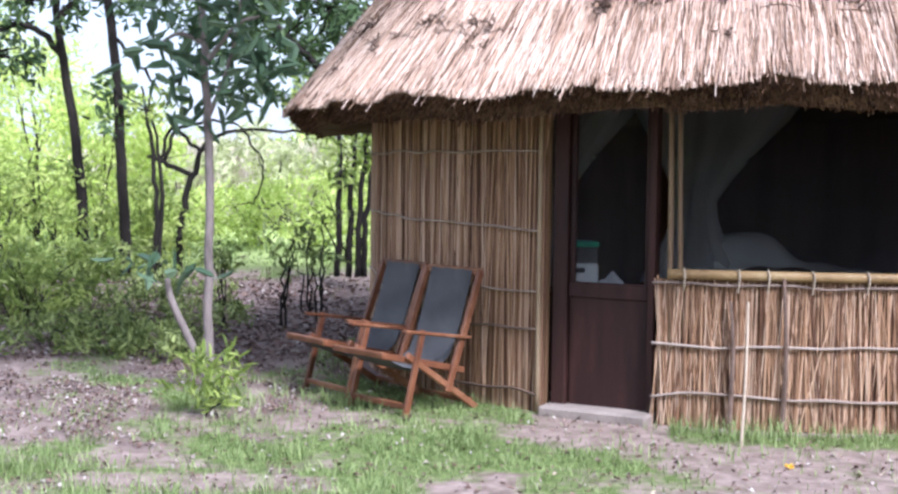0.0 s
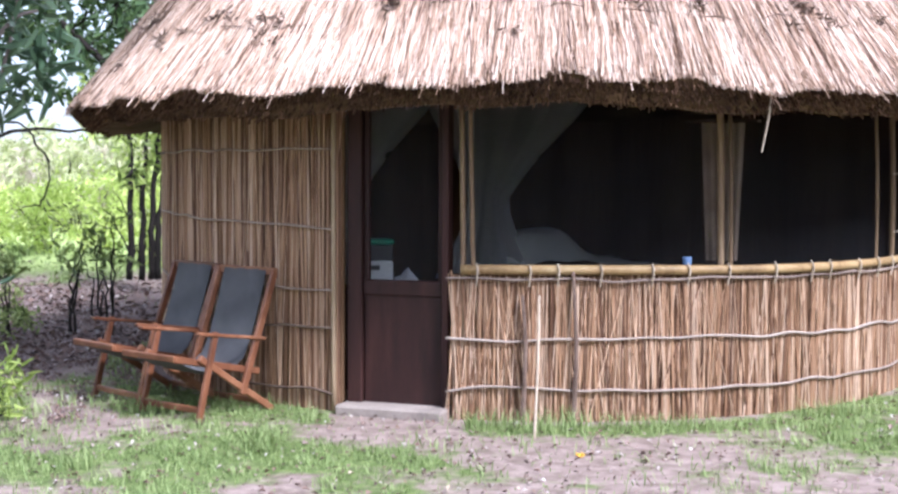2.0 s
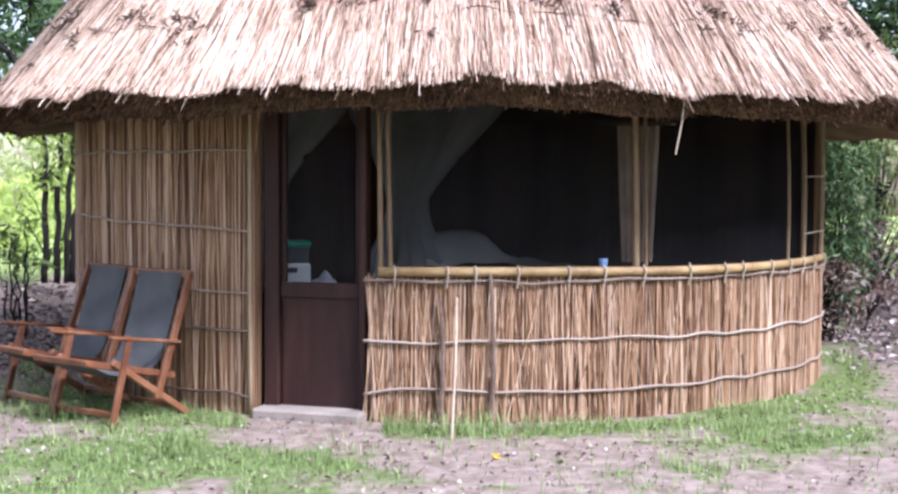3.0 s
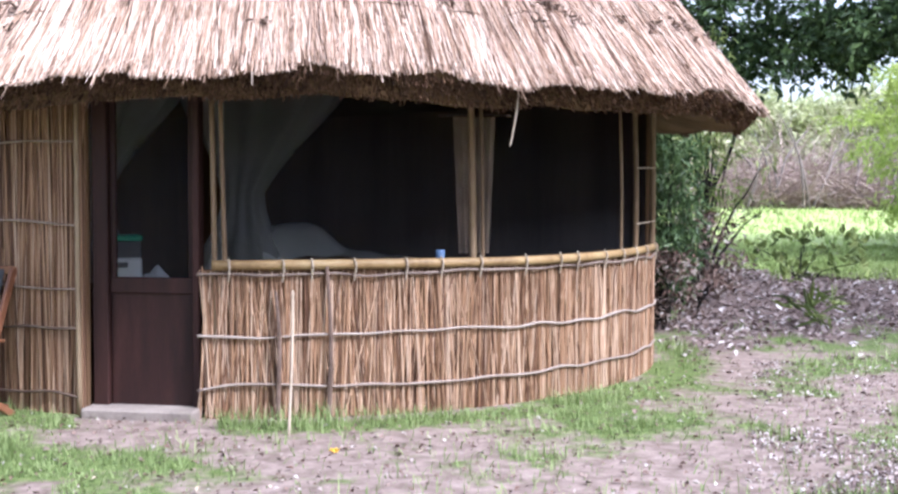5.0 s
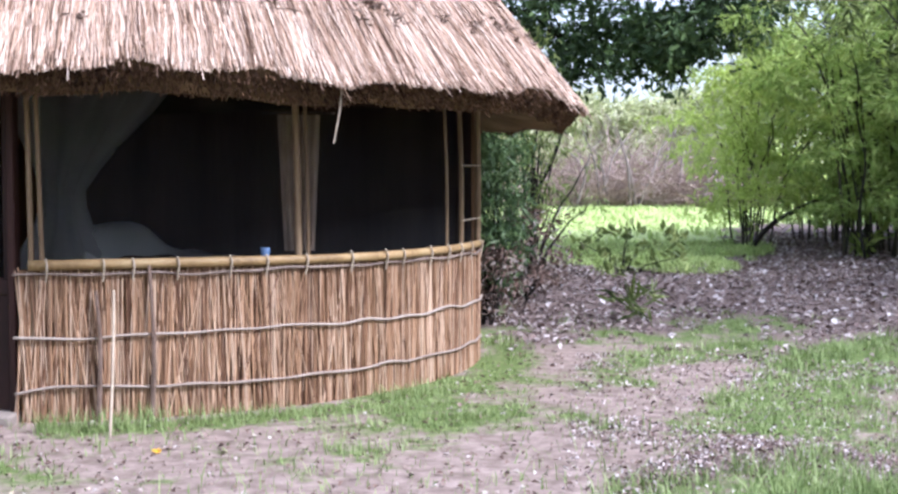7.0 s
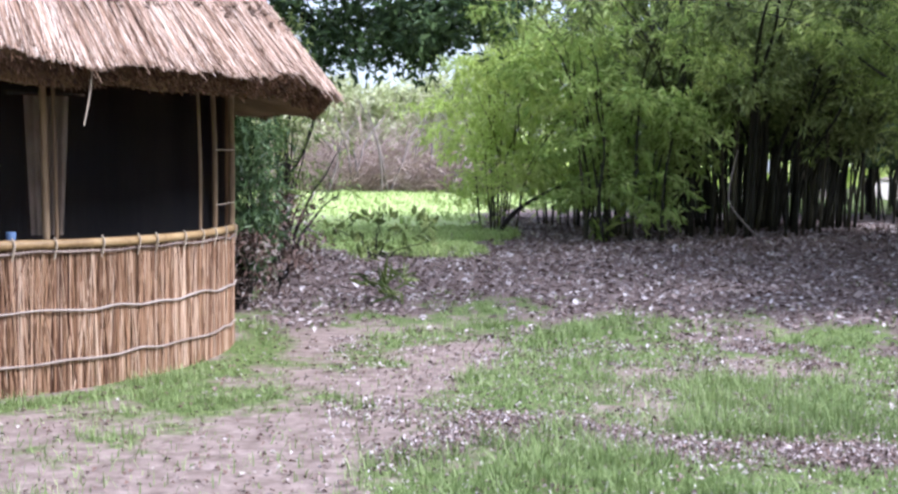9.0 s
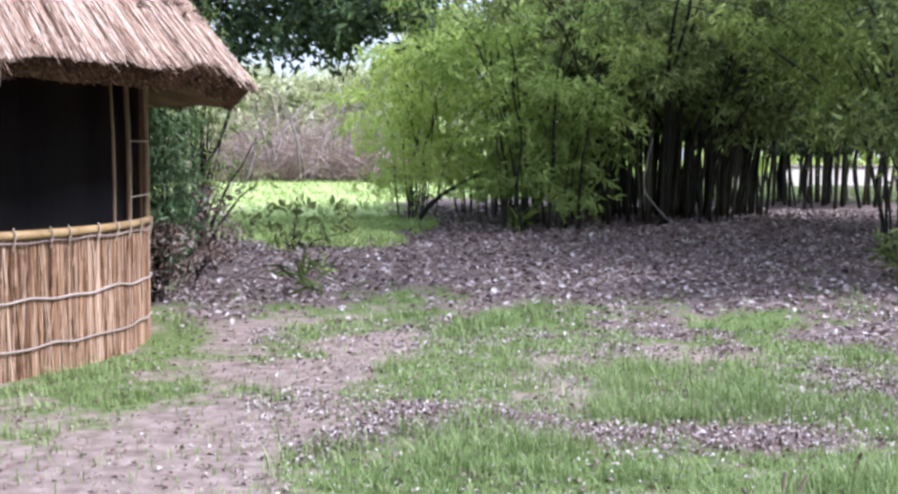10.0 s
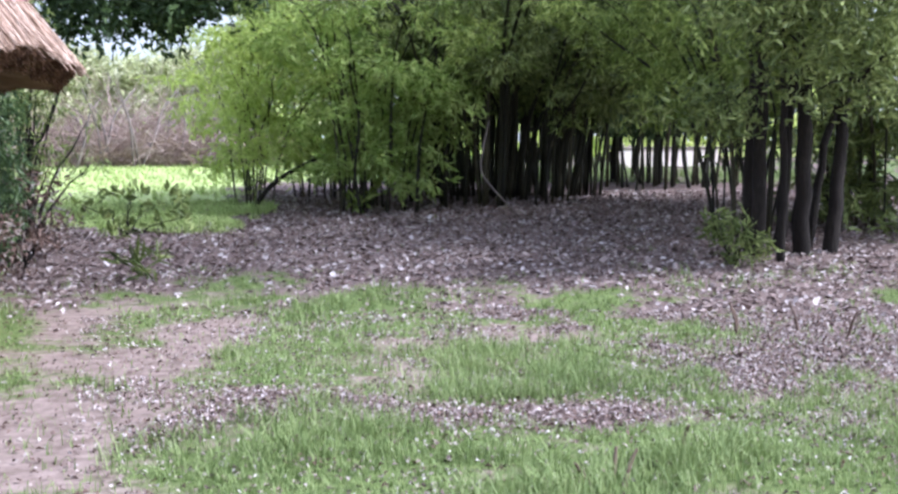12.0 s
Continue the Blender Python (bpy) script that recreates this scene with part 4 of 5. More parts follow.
def tree(b, trunks, limbs, crown, mat, label, per=60, size=0.14, ratio=0.4, hang=0.2, wood=BARK, clump=0.5, name="tree"):
    """trunks and limbs: (points, radii) from the tree's foot; crown: (centre, radius, clumps)."""
    ob = thing(name, Matrix.Translation(b), label, "tree")
    for pts, rad in trunks:
        part("trunk", limb(pts, rad, 10, 6, 0.012), wood, ob, smooth=True)
    for pts, rad in limbs:
        part("limb", limb(pts, rad, 7, 6, 0.015), wood, ob, smooth=True)
    cs, rs, twigs = [], [], []
    for c, r, n in crown:
        c = np.array(c, float)
        o = unit(rng.normal(size=(n, 3))) * (rng.uniform(0.02, 1, (n, 1)) ** 0.45) * np.array([r, r, r * 0.65])
        cs.append(c + o)
        rs.append(rng.uniform(0.5, 1.2, n) * clump)
        for q in o[::3]:
            twigs.append(np.stack([c - q * 0.2, c + q * 0.5 + rng.normal(size=3) * 0.08, c + q]))
    part("crown", leaf_cloud(np.concatenate(cs), np.concatenate(rs), per, size, hang, ratio), mat, ob)["kind"] = "stuff"
    tw = np.array(twigs)
    part("twig_mass", rods(tw, np.tile([[0.02, 0.012, 0.004]], (len(tw), 1)), 4), wood, ob)["kind"] = "stuff"
    return ob


# ---- bamboo and trees beyond the hut's open side ----
bamboo(polar(50.3, 21), 92, 1.5, 3.9, 7.5, LEAF_DEEP, 108, "large dense clump of dark-stemmed leafy green bamboo", leaf_from=0.38, thick=0.034, size=0.15)
bamboo(polar(53.0, 21.8), 36, 0.9, 2.2, 6.5, LEAF_DEEP, 72, "thin-stemmed bamboo crowding a larger clump", leaf_from=0.42, thick=0.028, size=0.15)
bamboo(polar(45.4, 19.3), 26, 0.7, 1.8, 5.2, LEAF_MID, 90, "arching green bamboo with leaves hanging near the ground", leaf_from=0.22, thick=0.022, size=0.15)
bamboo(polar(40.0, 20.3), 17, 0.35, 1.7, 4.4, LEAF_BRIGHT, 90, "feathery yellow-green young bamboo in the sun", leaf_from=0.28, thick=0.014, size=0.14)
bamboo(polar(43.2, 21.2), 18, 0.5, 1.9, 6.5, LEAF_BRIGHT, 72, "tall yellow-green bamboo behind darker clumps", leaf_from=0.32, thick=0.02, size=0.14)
bamboo(polar(61.8, 16.6), 18, 0.4, 2.3, 6.3, LEAF, 144, "tall bamboo drooping over dark tree trunks", leaf_from=0.40, thick=0.022, size=0.13, lean=(-1.7, 1.0))
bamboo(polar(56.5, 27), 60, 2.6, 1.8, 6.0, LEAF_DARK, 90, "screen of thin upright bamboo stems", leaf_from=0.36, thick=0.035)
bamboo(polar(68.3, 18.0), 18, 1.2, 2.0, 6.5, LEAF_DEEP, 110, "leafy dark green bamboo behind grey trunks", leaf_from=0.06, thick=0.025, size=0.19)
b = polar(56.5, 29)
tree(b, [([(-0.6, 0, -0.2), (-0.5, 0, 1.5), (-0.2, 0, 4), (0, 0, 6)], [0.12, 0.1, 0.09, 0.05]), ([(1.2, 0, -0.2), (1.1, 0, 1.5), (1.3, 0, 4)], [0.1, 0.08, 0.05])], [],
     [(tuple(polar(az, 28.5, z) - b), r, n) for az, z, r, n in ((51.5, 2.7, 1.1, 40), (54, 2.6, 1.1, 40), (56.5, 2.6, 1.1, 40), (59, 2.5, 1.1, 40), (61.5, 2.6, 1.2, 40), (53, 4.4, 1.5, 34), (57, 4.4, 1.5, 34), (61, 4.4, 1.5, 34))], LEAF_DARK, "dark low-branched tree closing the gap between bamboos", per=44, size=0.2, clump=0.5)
# the first two crowns are unseen, added overhead to cast shade
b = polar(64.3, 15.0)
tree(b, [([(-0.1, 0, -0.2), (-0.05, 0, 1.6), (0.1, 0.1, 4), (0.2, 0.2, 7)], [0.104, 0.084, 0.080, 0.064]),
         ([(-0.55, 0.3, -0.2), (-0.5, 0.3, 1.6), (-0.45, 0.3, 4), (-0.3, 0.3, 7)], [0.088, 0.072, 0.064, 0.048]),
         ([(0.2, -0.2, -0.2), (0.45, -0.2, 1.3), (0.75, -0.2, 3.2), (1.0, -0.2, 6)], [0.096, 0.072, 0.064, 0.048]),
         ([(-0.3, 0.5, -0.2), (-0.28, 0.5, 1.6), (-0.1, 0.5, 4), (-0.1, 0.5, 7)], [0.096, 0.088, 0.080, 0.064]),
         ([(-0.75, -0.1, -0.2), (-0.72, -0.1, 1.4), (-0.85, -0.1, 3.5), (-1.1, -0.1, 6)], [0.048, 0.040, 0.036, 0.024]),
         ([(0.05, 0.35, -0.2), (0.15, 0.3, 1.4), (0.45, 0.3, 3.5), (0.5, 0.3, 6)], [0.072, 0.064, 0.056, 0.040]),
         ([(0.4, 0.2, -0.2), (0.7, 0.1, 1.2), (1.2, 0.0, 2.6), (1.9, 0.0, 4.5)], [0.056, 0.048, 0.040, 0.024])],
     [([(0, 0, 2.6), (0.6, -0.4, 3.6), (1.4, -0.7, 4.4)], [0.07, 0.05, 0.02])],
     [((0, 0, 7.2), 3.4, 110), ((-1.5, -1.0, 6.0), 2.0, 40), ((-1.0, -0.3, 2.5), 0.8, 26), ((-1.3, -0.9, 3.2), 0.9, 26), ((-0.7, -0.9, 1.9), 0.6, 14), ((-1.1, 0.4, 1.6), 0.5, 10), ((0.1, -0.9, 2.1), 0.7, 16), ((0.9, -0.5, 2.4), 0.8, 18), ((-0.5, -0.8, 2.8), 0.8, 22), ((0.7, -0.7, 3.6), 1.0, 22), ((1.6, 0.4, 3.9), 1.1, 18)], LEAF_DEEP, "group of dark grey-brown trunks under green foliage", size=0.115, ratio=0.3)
b = polar(30.6, 18.5)
tree(b, [([(-0.25, 0, -0.2), (0.0, 0, 0.7), (0.55, 0, 1.8), (0.9, 0.2, 3.0), (1.6, 0.3, 4.2)], [0.04, 0.032, 0.027, 0.024, 0.02])],
     [([(0.55, 0, 1.8), (0.2, 0, 2.6), (-0.1, 0, 3.4)], [0.04, 0.03, 0.015]), ([(0.9, 0.2, 3.0), (1.9, 0.3, 3.5), (2.9, 0.4, 3.7)], [0.04, 0.03, 0.012])],
     [(tuple(polar(az, 18.0, z) - b), r, n) for az, z, r, n in ((29.6, 3.8, 0.9, 20), (31.5, 3.5, 0.9, 26), (33.4, 3.3, 0.8, 26), (35.2, 3.4, 0.9, 26), (37.2, 3.6, 0.9, 26), (39.0, 4.4, 0.8, 20), (30.8, 4.9, 1.0, 28), (33.0, 4.5, 1.2, 36), (35.6, 4.7, 1.2, 36), (38.4, 4.9, 1.1, 28), (31.2, 2.5, 0.45, 6), (38.6, 3.6, 0.8, 22), (36.5, 3.1, 0.6, 14), (40.2, 4.0, 0.8, 18))], LEAF_DARK, "leaning thin-trunked tree with dark leaves against the sky", per=32, size=0.14, ratio=0.42, clump=0.40)
bush("bush", polar(29.0, 13.6), 0.45, 2.6, LEAF_DARK, 150, 36, 0.10, "dark drooping shrub growing close to the reed wall", hang=0.9, ratio=0.25, clump=0.15, stems=12, z0=0.35)
bush("bush", polar(30.6, 16.2), 0.75, 3.0, LEAF_DEEP, 70, 30, 0.11, "grey-green drooping shrub with thin bare stems", hang=0.9, ratio=0.22, clump=0.17, stems=16, z0=0.8)
bush("bush", polar(28.9, 13.2), 0.42, 0.75, LITTER_NEAR, 40, 26, 0.07, "dark dry brush heaped against the reed wall", hang=0.0, clump=0.2)
bush("bush", polar(30.4, 14.6), 0.75, 1.0, LITTER_NEAR, 44, 26, 0.08, "dry brown brush at the foot of a tree", hang=0.0, clump=0.2)
bush("shrub", polar(34.6, 16.6), 0.95, 0.62, LEAF_DEEP, 26, 7, 0.13, "low broad-leaved weeds at the lawn's edge", hang=-0.4, ratio=0.5, clump=0.16)
bush("shrub", polar(35.7, 13.2), 0.28, 0.32, LEAF_DEEP, 6, 7, 0.26, "small plant with long arching blades in leaf litter", hang=-0.4, ratio=0.14, clump=0.14, stems=2)
bush("shrub", polar(45.0, 19.0), 0.22, 0.45, LEAF, 5, 9, 0.24, "small plant with long pale green leaves", hang=-0.5, ratio=0.3, clump=0.14, stems=2)
bush("shrub", polar(61.4, 14.0), 0.42, 0.6, LEAF_DEEP, 22, 20, 0.11, "low leafy shrub at the foot of grey trunks", hang=0.4, ratio=0.25, clump=0.2)
part_v = thing("hanging_vine", Matrix.Translation(polar(50.6, 18.6)), "pale bare vine curving down to the leaf litter", "vine")
part("stem", limb([(-0.05, 0, 1.35), (-0.17, 0, 1.0), (-0.22, 0, 0.65), (-0.1, -0.1, 0.4), (0.3, -0.3, -0.05)], [0.009, 0.012, 0.013, 0.014, 0.014], 6), PALEBARK, part_v, smooth=True)
slant = thing("dead_tree", Matrix.Translation(polar(40.1, 19.2)) @ pose(0, 0, 0, 0, 0, -40), "dark slanting dead tree at the edge of bamboo", "tree")
part("stem", limb([(-0.1, 0, -0.1), (0.22, 0, 0.34), (0.6, 0.05, 0.6), (1.05, 0.1, 0.82)], [0.045, 0.04, 0.032, 0.018], 7), BARK, slant, smooth=True)

# darkness between the stems is put into this bush's dark leaves
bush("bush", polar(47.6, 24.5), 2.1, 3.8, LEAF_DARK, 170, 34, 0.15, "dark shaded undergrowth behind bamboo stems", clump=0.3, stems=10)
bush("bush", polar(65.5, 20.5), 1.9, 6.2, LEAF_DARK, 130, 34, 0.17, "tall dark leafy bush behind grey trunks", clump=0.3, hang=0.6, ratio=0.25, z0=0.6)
# unseen tree, added past the view's edge to shade ground under bamboo
b = polar(74.5, 19.5)
tree(b, [([(0, 0, -0.2), (0.1, 0, 2), (0, 0.1, 4.5), (0.1, 0, 7)], [0.2, 0.16, 0.13, 0.08])], [([(0, 0.1, 4.2), (-1.0, 0.5, 5.6), (-2.0, 0.9, 6.6)], [0.08, 0.06, 0.03]), ([(0, 0.1, 4.4), (1.2, 0.3, 5.9), (2.1, 0.2, 6.8)], [0.08, 0.06, 0.03])],
     [((0, 0, 7.2), 3.2, 120), ((-1.8, 0.8, 6.6), 1.8, 50), ((1.8, 0.3, 6.8), 1.8, 50)], LEAF_DEEP, "unseen tall tree added to shade ground below bamboo", size=0.2, per=50, clump=0.55)
# thicket of bare twigs behind the lawn
def thicket(b, w, h, n, label):
    ob = thing("thicket", Matrix.Translation(b), label, "thicket")
    a = rng.uniform(0, 2 * np.pi, n)
    r = np.sqrt(rng.uniform(0, 1, n))
    B = np.stack([np.cos(a) * r * w, np.sin(a) * r * 1.6, np.zeros(n)], -1)
    d = rng.normal(size=(n, 3)) * np.array([1, 1, 0.2]) + np.array([0, 0, 0.9])
    L = h * rng.uniform(0.4, 1.15, n)[:, None] * (1 - 0.65 * r[:, None] ** 2)
    P1 = B + unit(d) * L * 0.5
    P2 = P1 + unit(d * np.array([1.3, 1.3, 0.4]) + rng.normal(size=(n, 3)) * 0.4) * L * 0.6
    B[:, 2] -= 0.1
    ra = rng.uniform(0.008, 0.022, n)
    part("brush", rods(np.stack([B, P1, P2], 1), np.stack([ra, ra * 0.7, ra * 0.3], 1), 3), TWIG, ob)["kind"] = "stuff"
    for k in range(7):
        x0, x1 = rng.uniform(-0.8, 0.8) * w, rng.normal() * 0.7
        part("branch", limb([(x0, -1.5, -0.1), (x0 + x1 * 0.4, -1.6, h * 0.25), (x0 + x1 * 0.7, -1.5, h * 0.45), (x0 + x1 * 1.5, -1.4, h * rng.uniform(0.5, 0.75))], [0.05, 0.04, 0.03, 0.012], 6, 4), PALEBARK, ob, "pale bare branch", smooth=True)
    return ob


for az, w, h in ((30.6, 2.2, 3.0), (33.2, 2.4, 3.5), (35.8, 2.6, 3.9), (38.0, 2.0, 3.0)):
    thicket(polar(az, 43 + rng.uniform(-1, 1)), w, h, 1300, "dense brown thicket of leafless twigs behind the lawn")
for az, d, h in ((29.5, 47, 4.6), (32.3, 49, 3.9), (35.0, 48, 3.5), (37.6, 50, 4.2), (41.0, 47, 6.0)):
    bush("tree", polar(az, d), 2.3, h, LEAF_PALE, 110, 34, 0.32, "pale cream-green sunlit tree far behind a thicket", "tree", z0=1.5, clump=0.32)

# bright patches behind the stems, given the made-up form of a pale wall
bld = thing("bright_patch_wall", Matrix.Translation(polar(57.0, 40, 0.4)) @ pose(0, 0, 0, 0, 0, -25), "pale wall added for bright patches between bamboo stems", "wall")
part("patch_body", bar((-1.1, 0, 0.4), (2.6, 0, 0.4), 0.3, 0.8, 0.03), PATCH_WHITE, bld)
part("patch_cap", bar((-1.15, 0, 0.83), (2.65, 0, 0.83), 0.38, 0.08, 0.02), CONCRETE, bld)

# ---- trees on the hut's shaded side ----
D1 = 16.0
def lp(x, y, d=D1):
    """A place at distance d, x to the side and y up as angles in degrees."""
    return (d * math.tan(radians(x)), 0.0, 1.5 + d * math.tan(radians(y)))


def left_tree(az, d, trunk, limbs, crown, mat, label, turn=0.0, **k):
    b = polar(az + turn, d)
    sub = lambda p: tuple(Vector(p) - Vector((b.x, 0, b.z)))
    ob = tree(b, [([sub(lp(p[0] + turn, p[1], d)) for p in pts], r) for pts, r in trunk], [([sub(lp(p[0] + turn, p[1], d)) for p in pts], r) for pts, r in limbs], [(sub(lp(x + turn, y, d)), r, n) for x, y, r, n in crown], mat, label, **k)
    return ob


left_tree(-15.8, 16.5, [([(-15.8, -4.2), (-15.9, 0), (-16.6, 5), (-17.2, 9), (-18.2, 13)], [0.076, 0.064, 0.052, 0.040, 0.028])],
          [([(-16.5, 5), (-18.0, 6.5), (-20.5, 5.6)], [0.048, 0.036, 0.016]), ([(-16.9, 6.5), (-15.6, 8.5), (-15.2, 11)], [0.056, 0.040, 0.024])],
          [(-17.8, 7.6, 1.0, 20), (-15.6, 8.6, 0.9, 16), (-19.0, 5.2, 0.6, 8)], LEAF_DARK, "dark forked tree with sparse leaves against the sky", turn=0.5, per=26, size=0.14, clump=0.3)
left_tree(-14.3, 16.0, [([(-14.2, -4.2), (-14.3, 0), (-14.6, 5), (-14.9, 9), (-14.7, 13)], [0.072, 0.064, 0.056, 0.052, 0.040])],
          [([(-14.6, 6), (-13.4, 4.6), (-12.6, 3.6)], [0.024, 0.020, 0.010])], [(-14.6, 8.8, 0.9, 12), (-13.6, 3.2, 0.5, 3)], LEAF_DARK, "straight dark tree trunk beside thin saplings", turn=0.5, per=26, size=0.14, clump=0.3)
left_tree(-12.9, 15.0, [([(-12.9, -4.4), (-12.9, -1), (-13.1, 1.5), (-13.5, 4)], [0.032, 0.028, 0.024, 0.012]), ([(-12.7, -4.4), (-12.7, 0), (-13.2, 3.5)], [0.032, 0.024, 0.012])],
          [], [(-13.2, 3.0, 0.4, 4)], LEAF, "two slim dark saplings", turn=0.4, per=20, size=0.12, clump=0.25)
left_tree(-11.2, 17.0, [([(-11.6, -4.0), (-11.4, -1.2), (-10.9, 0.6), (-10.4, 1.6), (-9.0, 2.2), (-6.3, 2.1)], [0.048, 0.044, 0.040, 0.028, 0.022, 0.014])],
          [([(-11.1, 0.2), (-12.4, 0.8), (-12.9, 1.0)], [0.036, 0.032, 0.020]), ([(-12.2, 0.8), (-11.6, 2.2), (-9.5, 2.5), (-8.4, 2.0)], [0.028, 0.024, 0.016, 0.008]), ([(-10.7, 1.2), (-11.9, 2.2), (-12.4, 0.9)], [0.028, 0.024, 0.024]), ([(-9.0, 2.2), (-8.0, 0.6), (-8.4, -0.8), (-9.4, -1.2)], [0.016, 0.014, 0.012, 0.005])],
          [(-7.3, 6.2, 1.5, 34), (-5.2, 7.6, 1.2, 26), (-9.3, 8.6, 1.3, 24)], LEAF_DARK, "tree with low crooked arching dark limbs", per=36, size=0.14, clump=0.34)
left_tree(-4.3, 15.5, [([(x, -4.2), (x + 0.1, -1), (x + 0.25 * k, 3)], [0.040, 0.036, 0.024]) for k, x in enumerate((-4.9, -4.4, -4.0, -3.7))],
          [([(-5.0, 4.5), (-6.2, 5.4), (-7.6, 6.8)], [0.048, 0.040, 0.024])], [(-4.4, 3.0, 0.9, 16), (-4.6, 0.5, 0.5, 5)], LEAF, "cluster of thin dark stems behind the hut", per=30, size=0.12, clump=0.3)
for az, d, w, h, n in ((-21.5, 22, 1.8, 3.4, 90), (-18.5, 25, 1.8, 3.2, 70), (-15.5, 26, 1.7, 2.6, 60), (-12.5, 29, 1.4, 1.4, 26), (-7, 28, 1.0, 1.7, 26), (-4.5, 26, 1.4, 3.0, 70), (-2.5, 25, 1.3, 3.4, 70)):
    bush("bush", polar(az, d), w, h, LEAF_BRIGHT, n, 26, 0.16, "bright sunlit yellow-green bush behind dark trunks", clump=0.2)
for az, d, w, h in ((-19.5, 15.5, 1.2, 1.3), (-16.5, 17, 1.3, 1.3), (-13.2, 17.5, 1.2, 1.1), (-18.2, 13, 0.9, 0.8)):
    bush("bush", polar(az, d), w, h, LEAF, 46, 30, 0.11, "low green undergrowth below the trees", clump=0.22, group="undergrowth")
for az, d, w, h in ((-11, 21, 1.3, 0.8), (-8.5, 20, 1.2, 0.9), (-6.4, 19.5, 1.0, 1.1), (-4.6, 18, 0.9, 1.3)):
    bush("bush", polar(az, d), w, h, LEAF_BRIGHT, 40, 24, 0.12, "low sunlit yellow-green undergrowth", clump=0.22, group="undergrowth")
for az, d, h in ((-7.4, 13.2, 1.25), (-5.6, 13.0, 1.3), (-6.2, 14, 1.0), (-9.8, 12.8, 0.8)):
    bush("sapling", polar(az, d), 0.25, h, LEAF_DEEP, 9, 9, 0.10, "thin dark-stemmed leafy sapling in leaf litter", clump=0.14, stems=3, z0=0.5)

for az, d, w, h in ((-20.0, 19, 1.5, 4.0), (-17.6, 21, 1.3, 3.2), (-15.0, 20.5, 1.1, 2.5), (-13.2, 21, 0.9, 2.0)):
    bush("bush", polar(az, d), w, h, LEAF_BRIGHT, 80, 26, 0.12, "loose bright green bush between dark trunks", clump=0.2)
for az, d, w, h in ((-17.5, 13.5, 1.5, 0.55), (-14.5, 14.5, 1.5, 0.6), (-11.8, 13.0, 1.0, 0.35), (-15.5, 11.6, 1.1, 0.25), (-13.2, 11.2, 0.7, 0.22)):
    bush("weed_patch", polar(az, d), w, h, LEAF_DEEP, 60, 18, 0.085, "low green weeds growing through dark leaf litter", "weeds", hang=-0.3, clump=0.22, stems=3, z0=0.03, group="weed patches")

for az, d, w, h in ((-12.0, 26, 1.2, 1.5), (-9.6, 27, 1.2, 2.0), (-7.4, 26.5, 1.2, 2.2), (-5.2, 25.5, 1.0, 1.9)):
    bush("bush", polar(az, d), w, h, LEAF_PALE, 46, 22, 0.16, "pale bush in a sunlit open glade", clump=0.2)

# stand of tall bleached grass in the sun beyond the trees
n = 7000
a, d = np.radians(rng.uniform(-16, -3.0, n)), rng.uniform(29, 36, n)
B = np.stack([d * np.sin(a), d * np.cos(a), np.zeros(n)], -1)
B[:, 2] = ground_z(B[:, 0], B[:, 1])
h = rng.uniform(0.6, 2.0, n)
T = B + np.stack([rng.normal(size=n) * 0.25 * h, rng.normal(size=n) * 0.25 * h, h], -1)
dry = part("dry_grass", rods(np.stack([B, (B + T) / 2 + rng.normal(size=(n, 3)) * 0.05, T], 1), np.tile([[0.03, 0.028, 0.008]], (n, 1)), 3), DRYGRASS)
tagged(dry, "stand of tall bleached dry grass in the sun", "grass", kind="stuff")

# young pale-stemmed tree in front
b = polar(-10.4, 9.3)
sub = lambda x, y: tuple(Vector(lp(x, y, 9.15)) - Vector((b.x, 0, b.z)))
young = thing("young_tree", Matrix.Translation(b), "slender pale-stemmed young tree with drooping blue-green leaves", "tree")
part("trunk", limb([sub(-10.4, -9.6), sub(-10.55, -6), sub(-10.5, 0), sub(-10.75, 5), sub(-10.9, 9), sub(-11.0, 12.5)], [0.042, 0.034, 0.030, 0.028, 0.022, 0.016], 9, 6, 0.004), PALEBARK, young, smooth=True)
part("side_stem", limb([sub(-10.35, -9.3), sub(-11.2, -7.4), sub(-12.1, -5.4), sub(-12.3, -4.4)], [0.034, 0.030, 0.026, 0.02], 8, 6), PALEBARK, young, smooth=True)
for pts in (((-10.7, 2.5), (-9.9, 4.5), (-9.3, 7), (-9.2, 9)), ((-10.8, 6), (-11.8, 6.4), (-12.6, 6)), ((-10.8, 5), (-9.4, 6.8), (-8.4, 7.2))):
    part("limb", limb([sub(*p) for p in pts], [0.022, 0.016, 0.01, 0.006][:len(pts)], 6, 5), PALEBARK, young, smooth=True)
# limbs and crown above the view, added to shade the hut's left side
for pts in (((-0.1, 0, 3.3), (0.5, -0.5, 4.2), (1.2, -1.2, 5.0)), ((-0.1, 0, 3.4), (-0.8, 0.2, 4.3), (-1.6, 0.1, 4.9)), ((-0.1, 0, 3.45), (0.1, -0.9, 4.4), (0.2, -1.9, 5.0))):
    part("limb", limb(pts, [0.018, 0.013, 0.006], 6, 5), PALEBARK, young, smooth=True)
cc = np.array([0.35, -0.7, 4.7]) + unit(rng.normal(size=(150, 3))) * rng.uniform(0.1, 1, (150, 1)) ** 0.5 * np.array([2.1, 2.0, 1.1])
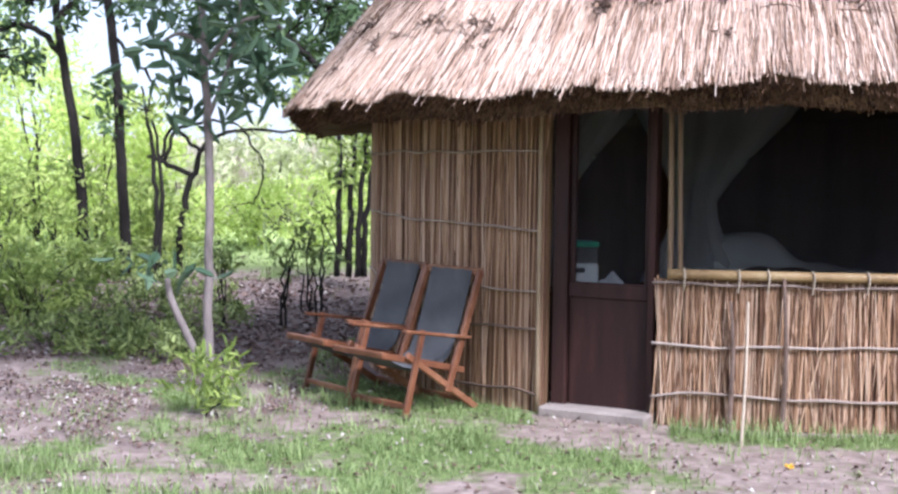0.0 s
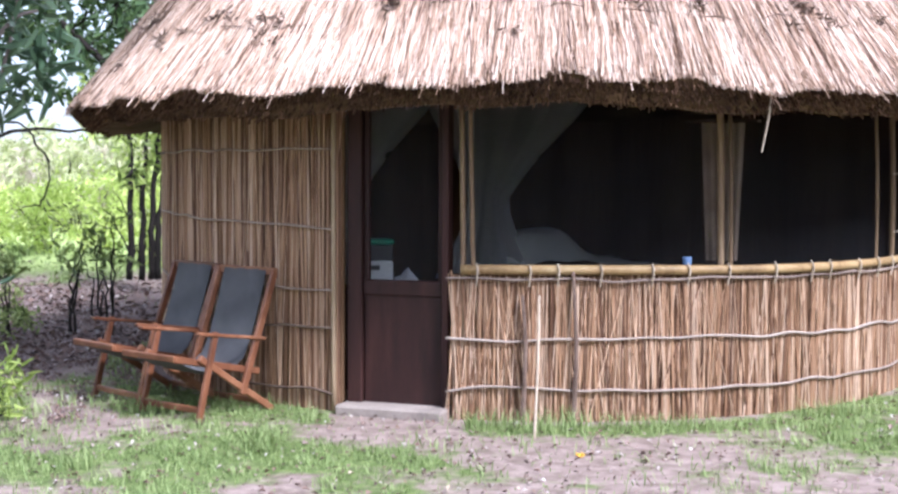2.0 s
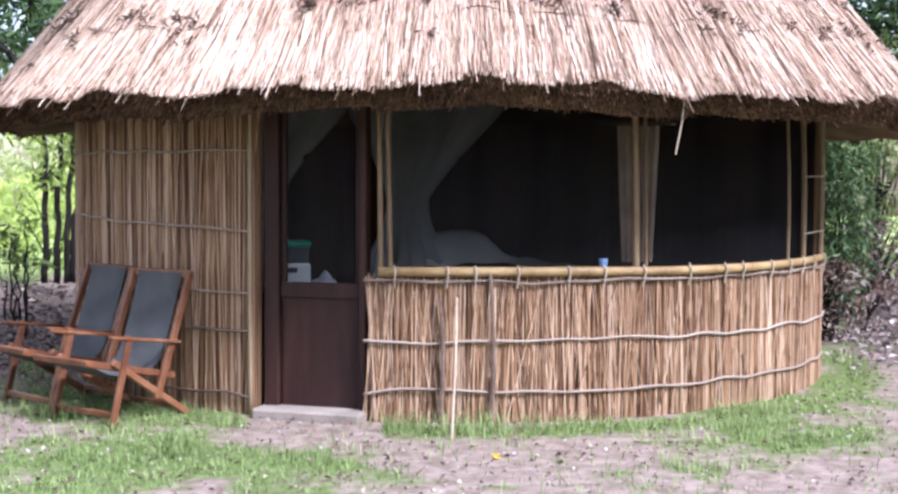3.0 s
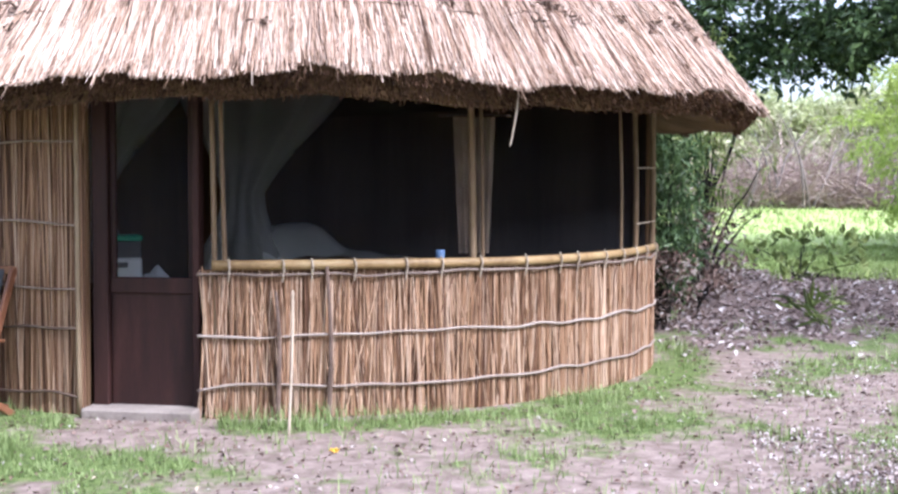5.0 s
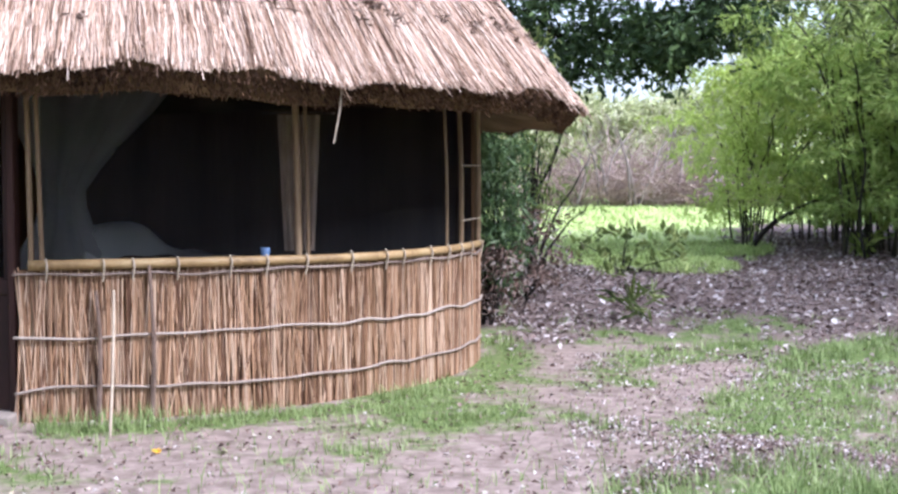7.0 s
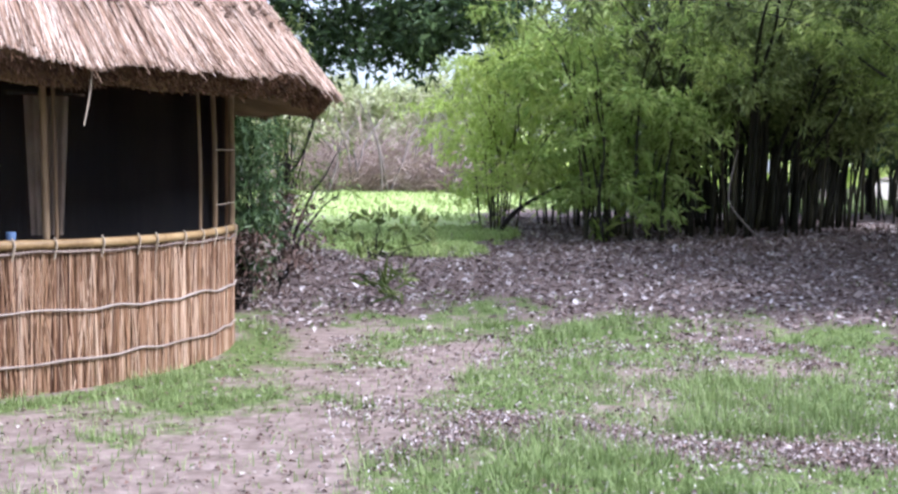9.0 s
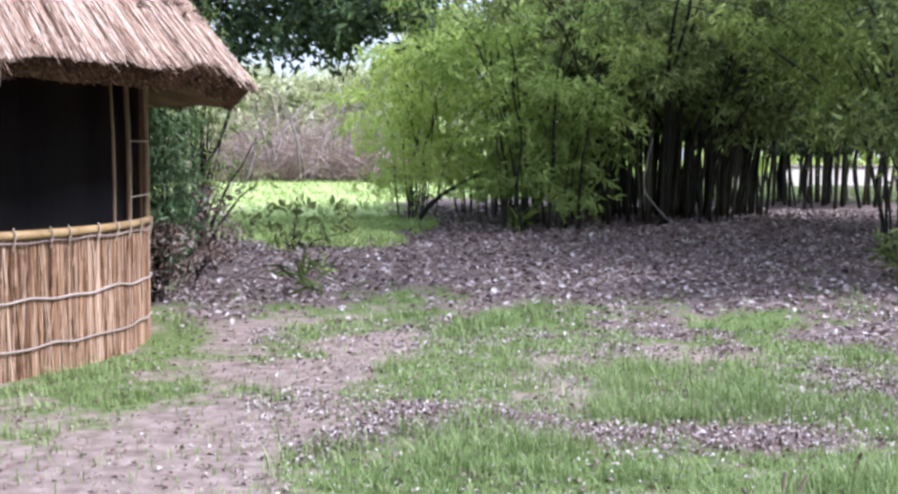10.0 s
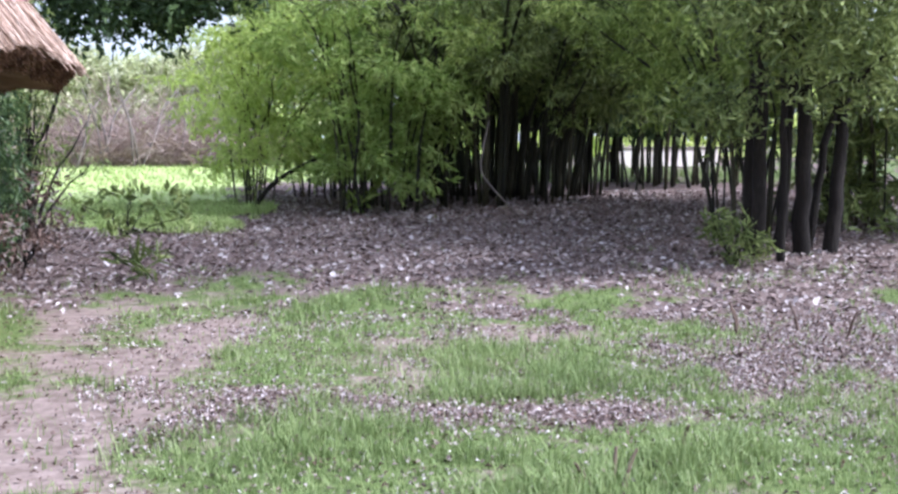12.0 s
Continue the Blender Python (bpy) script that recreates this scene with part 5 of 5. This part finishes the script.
part("upper_crown", leaf_cloud(cc, np.full(150, 0.3), 22, 0.21, 0.5, 0.36), LEAF_BLUE, young)["kind"] = "stuff"
lc = np.array([sub(x, y) for x, y in ((-12.4, 5.9), (-11.9, 5.0), (-11.9, 3.9), (-9.7, 6.4), (-9.2, 5.2), (-9.9, 7.8), (-8.6, 6.6), (-9.5, 9.2), (-8.4, 8.4), (-10.8, 8.7), (-11.1, 10.5), (-8.9, 4.4), (-7.9, 5.2), (-13.2, 8.0), (-10.1, 3.8), (-12.2, -3.6))])
n = len(lc)
off = rng.normal(size=(n * 17, 3)) * np.array([0.13, 0.16, 0.09])
part("foliage", round_leaves(np.repeat(lc, 17, 0) + off, rng.normal(size=(n * 17, 3)) * np.array([1, 1, 0.5]) + np.array([0, 0, -0.7]), rng.uniform(0.12, 0.27, n * 17), rng.uniform(0.05, 0.085, n * 17), 0.25), LEAF_BLUE, young)["kind"] = "stuff"
bush("shrub", polar(-10.6, 8.3), 0.28, 0.38, LEAF, 14, 16, 0.10, "tuft of green weeds at the foot of a sapling", clump=0.2, hang=-0.6, ratio=0.25, stems=3)

# far woods that close the view all round
n = 26000
a = rng.uniform(0, 2 * np.pi, n)
d = rng.uniform(52, 75, n)
hmax = 5 + 2.5 * np.sin(a * 5) + 1.5 * np.sin(a * 13 + 1)
hmax = np.where((a > 0.50) & (a < 0.70), 2.8, hmax)
fx, fy = d * np.sin(a), d * np.cos(a)
fz = ground_z(fx, fy) + hmax * rng.uniform(0, 1, n)
L = rng.uniform(0.5, 1.1, n)
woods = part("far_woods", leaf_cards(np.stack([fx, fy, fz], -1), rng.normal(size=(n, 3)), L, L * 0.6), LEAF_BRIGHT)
tagged(woods, "distant sunlit woodland closing the view all round", "woods", kind="stuff")

# ---- grass and fallen leaves ----
def grass_field(n, r0, r1, a0, a1, h0, h1, w, tuft):
    x, y = scatter(n, r0, r1, a0, a1)
    x, y = np.repeat(x, tuft) + rng.normal(size=n * tuft) * 0.03, np.repeat(y, tuft) + rng.normal(size=n * tuft) * 0.03
    g = np.maximum(covers(x, y)[0], np.where(np.hypot(x, y) < 10, 0.2, 0.0))
    tall = 0.45 + 0.7 * smooth(-0.3, 0.6, vnoise(x, y, 0.9, 11)) + 0.6 * smooth(0.1, 0.8, vnoise(x, y, 0.3, 12))
    keep = (rng.uniform(0, 1, len(x)) < g ** 1.8) & (np.hypot(x - HX, y - HY) > HUT_R + 0.06)
    x, y, tall = x[keep], y[keep], tall[keep]
    m = len(x)
    z = ground_z(x, y) - 0.005
    h = rng.uniform(h0, h1, m) * tall * (0.45 + 0.55 * g[keep])
    az = rng.uniform(0, 2 * np.pi, m)
    s = np.stack([np.cos(az), np.sin(az), np.zeros(m)], -1)
    l = np.stack([-np.sin(az), np.cos(az), np.zeros(m)], -1) * (rng.normal(size=m) * 0.75)[:, None]
    B = np.stack([x, y, z], -1)
    M = B + l * h[:, None] * 0.35 + np.array([0, 0, 1]) * h[:, None] * 0.6
    T = B + l * h[:, None] + np.array([0, 0, 1]) * h[:, None]
    wv = s * (w * rng.uniform(0.6, 1.3, m))[:, None]
    V = np.stack([B - wv, B + wv, M + wv * 0.8, M - wv * 0.8, T + wv * 0.12, T - wv * 0.12], 1).reshape(-1, 3)
    o = np.arange(m)[:, None] * 6
    F = np.concatenate([o + np.array([[0, 1, 2, 3]]), o + np.array([[3, 2, 4, 5]])])
    return V, F


lawn = part("grass", joined(grass_field(30000, 3.5, 9.0, -32, 75, 0.025, 0.13, 0.0032, 6), grass_field(26000, 9.0, 18, -32, 75, 0.03, 0.11, 0.005, 5), grass_field(3000, 18, 20.5, -28, 60, 0.05, 0.14, 0.01, 3), grass_field(3500, 24, 34, 44, 64, 0.08, 0.22, 0.012, 3)), GRASS)
far_lawn = part("lawn_grass", joined(grass_field(13000, 20.5, 44, -28, 44, 0.05, 0.14, 0.014, 3), grass_field(5000, 16.5, 20.5, 29, 41, 0.05, 0.13, 0.009, 4)), LAWN_LIT)
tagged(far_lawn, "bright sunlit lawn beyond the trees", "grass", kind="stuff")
tagged(lawn, "patchy green grass growing in sandy earth", "grass", kind="stuff")


def litter_field(n, r0, r1, a0, a1, s0, s1, every=0.03, patchy=0):
    x, y = scatter(n, r0, r1, a0, a1)
    l = covers(x, y)[1]
    if patchy:
        l = np.maximum(l, 0.65 * smooth(0.05, 0.4, 0.6 * vnoise(x, y, 0.8, 21) + 0.5 * vnoise(x, y, 0.3, 22)))
    keep = (rng.uniform(0, 1, n) < np.maximum(l, every)) & (np.hypot(x - HX, y - HY) > HUT_R + 0.1)
    x, y = x[keep], y[keep]
    m = len(x)
    D = rng.normal(size=(m, 3)) * np.array([1, 1, 0.25])
    L = rng.uniform(s0, s1, m)
    V, F = leaf_cards(np.stack([x, y, ground_z(x, y) + 0.012], -1), D, L, L * rng.uniform(0.35, 0.6, m), 0.0)
    V = V.reshape(m, 4, 3)
    side = unit(np.cross(unit(D), np.array([0, 0, 1.0]))) + rng.normal(size=(m, 3)) * 0.35
    V[:, 1] = V[:, 0] + (V[:, 2] - V[:, 0]) * 0.5 + side * (L * 0.24)[:, None] + np.array([0, 0, 0.012])
    V[:, 3] = V[:, 0] + (V[:, 2] - V[:, 0]) * 0.5 - side * (L * 0.24)[:, None] + np.array([0, 0, 0.012])
    return V.reshape(-1, 3), F


# dead leaves near by; the left's far ones use this tone for shade
near_leaves = part("scattered_leaves", joined(litter_field(90000, 3.5, 11, -32, 75, 0.015, 0.05, 0.12), litter_field(40000, 11, 20, -32, 8, 0.035, 0.09, 0.03)), LITTER_NEAR)
tagged(near_leaves, "scattered reddish brown dead leaves among grass", "leaf litter", kind="stuff")
leaves = part("fallen_leaves", joined(litter_field(75000, 11, 24, 8, 75, 0.045, 0.10, 0.03), litter_field(52000, 4.5, 11, 33, 75, 0.018, 0.045, 0.12, 1)), LITTER)
tagged(leaves, "dry brown and bleached fallen leaves", "leaf litter", kind="stuff")

# ---- small things on the ground ----
def stalks(b, n, h, label):
    ob = thing("dead_stalk", Matrix.Translation(b), label, "stalk", "dead stalks")
    for k in range(n):
        e = rng.normal(size=2) * 0.05
        part("stem", limb([(e[0], e[1], -0.02), (e[0] * 1.5, e[1] * 1.5, h * 0.5), (e[0] * 2.2, e[1] * 2.2, h * rng.uniform(0.8, 1))], [0.013, 0.011, 0.006], 6, 3), DARKSTICK, ob)
    return ob


for az, d, n, h in ((62.3, 10.0, 2, 0.27), (64.9, 10.2, 1, 0.27), (66.2, 10.0, 1, 0.22), (57.5, 5.3, 3, 0.17), (60.0, 6.2, 1, 0.14)):
    stalks(polar(az, d), n, h, "short dead brown stalk standing in the grass")
YELLOW = material("yellow_petal", [(0.2, (0.65, 0.36, 0.03)), (0.8, (0.80, 0.52, 0.06))], rough=0.6, bump=0)
fl = thing("fallen_flower", Matrix.Translation(spot(14.4, 7.0, float(ground_z(1.84, 6.8)))), "single yellow flower lying on sandy ground", "flower")
for k in range(6):
    a = k * math.pi / 3
    V, F = leaf_cards(np.array([[0, 0, 0.012]]), np.array([[math.cos(a), math.sin(a), 0.35]]), np.array([0.035]), np.array([0.024]))
    part("petal", (V, F), YELLOW, fl)
for az, d in ((18.9, 7.1), (12.3, 6.3), (21.7, 7.6), (9.2, 6.2), (5.0, 6.6)):
    V, F = litter_field(1, d, d + 0.01, az, az + 0.1, 0.05, 0.07, 1.1)
    tagged(part("pale_leaf", (V, F), PALESTICK), "single bleached leaf lying on sandy ground", "leaf", "pale leaves")
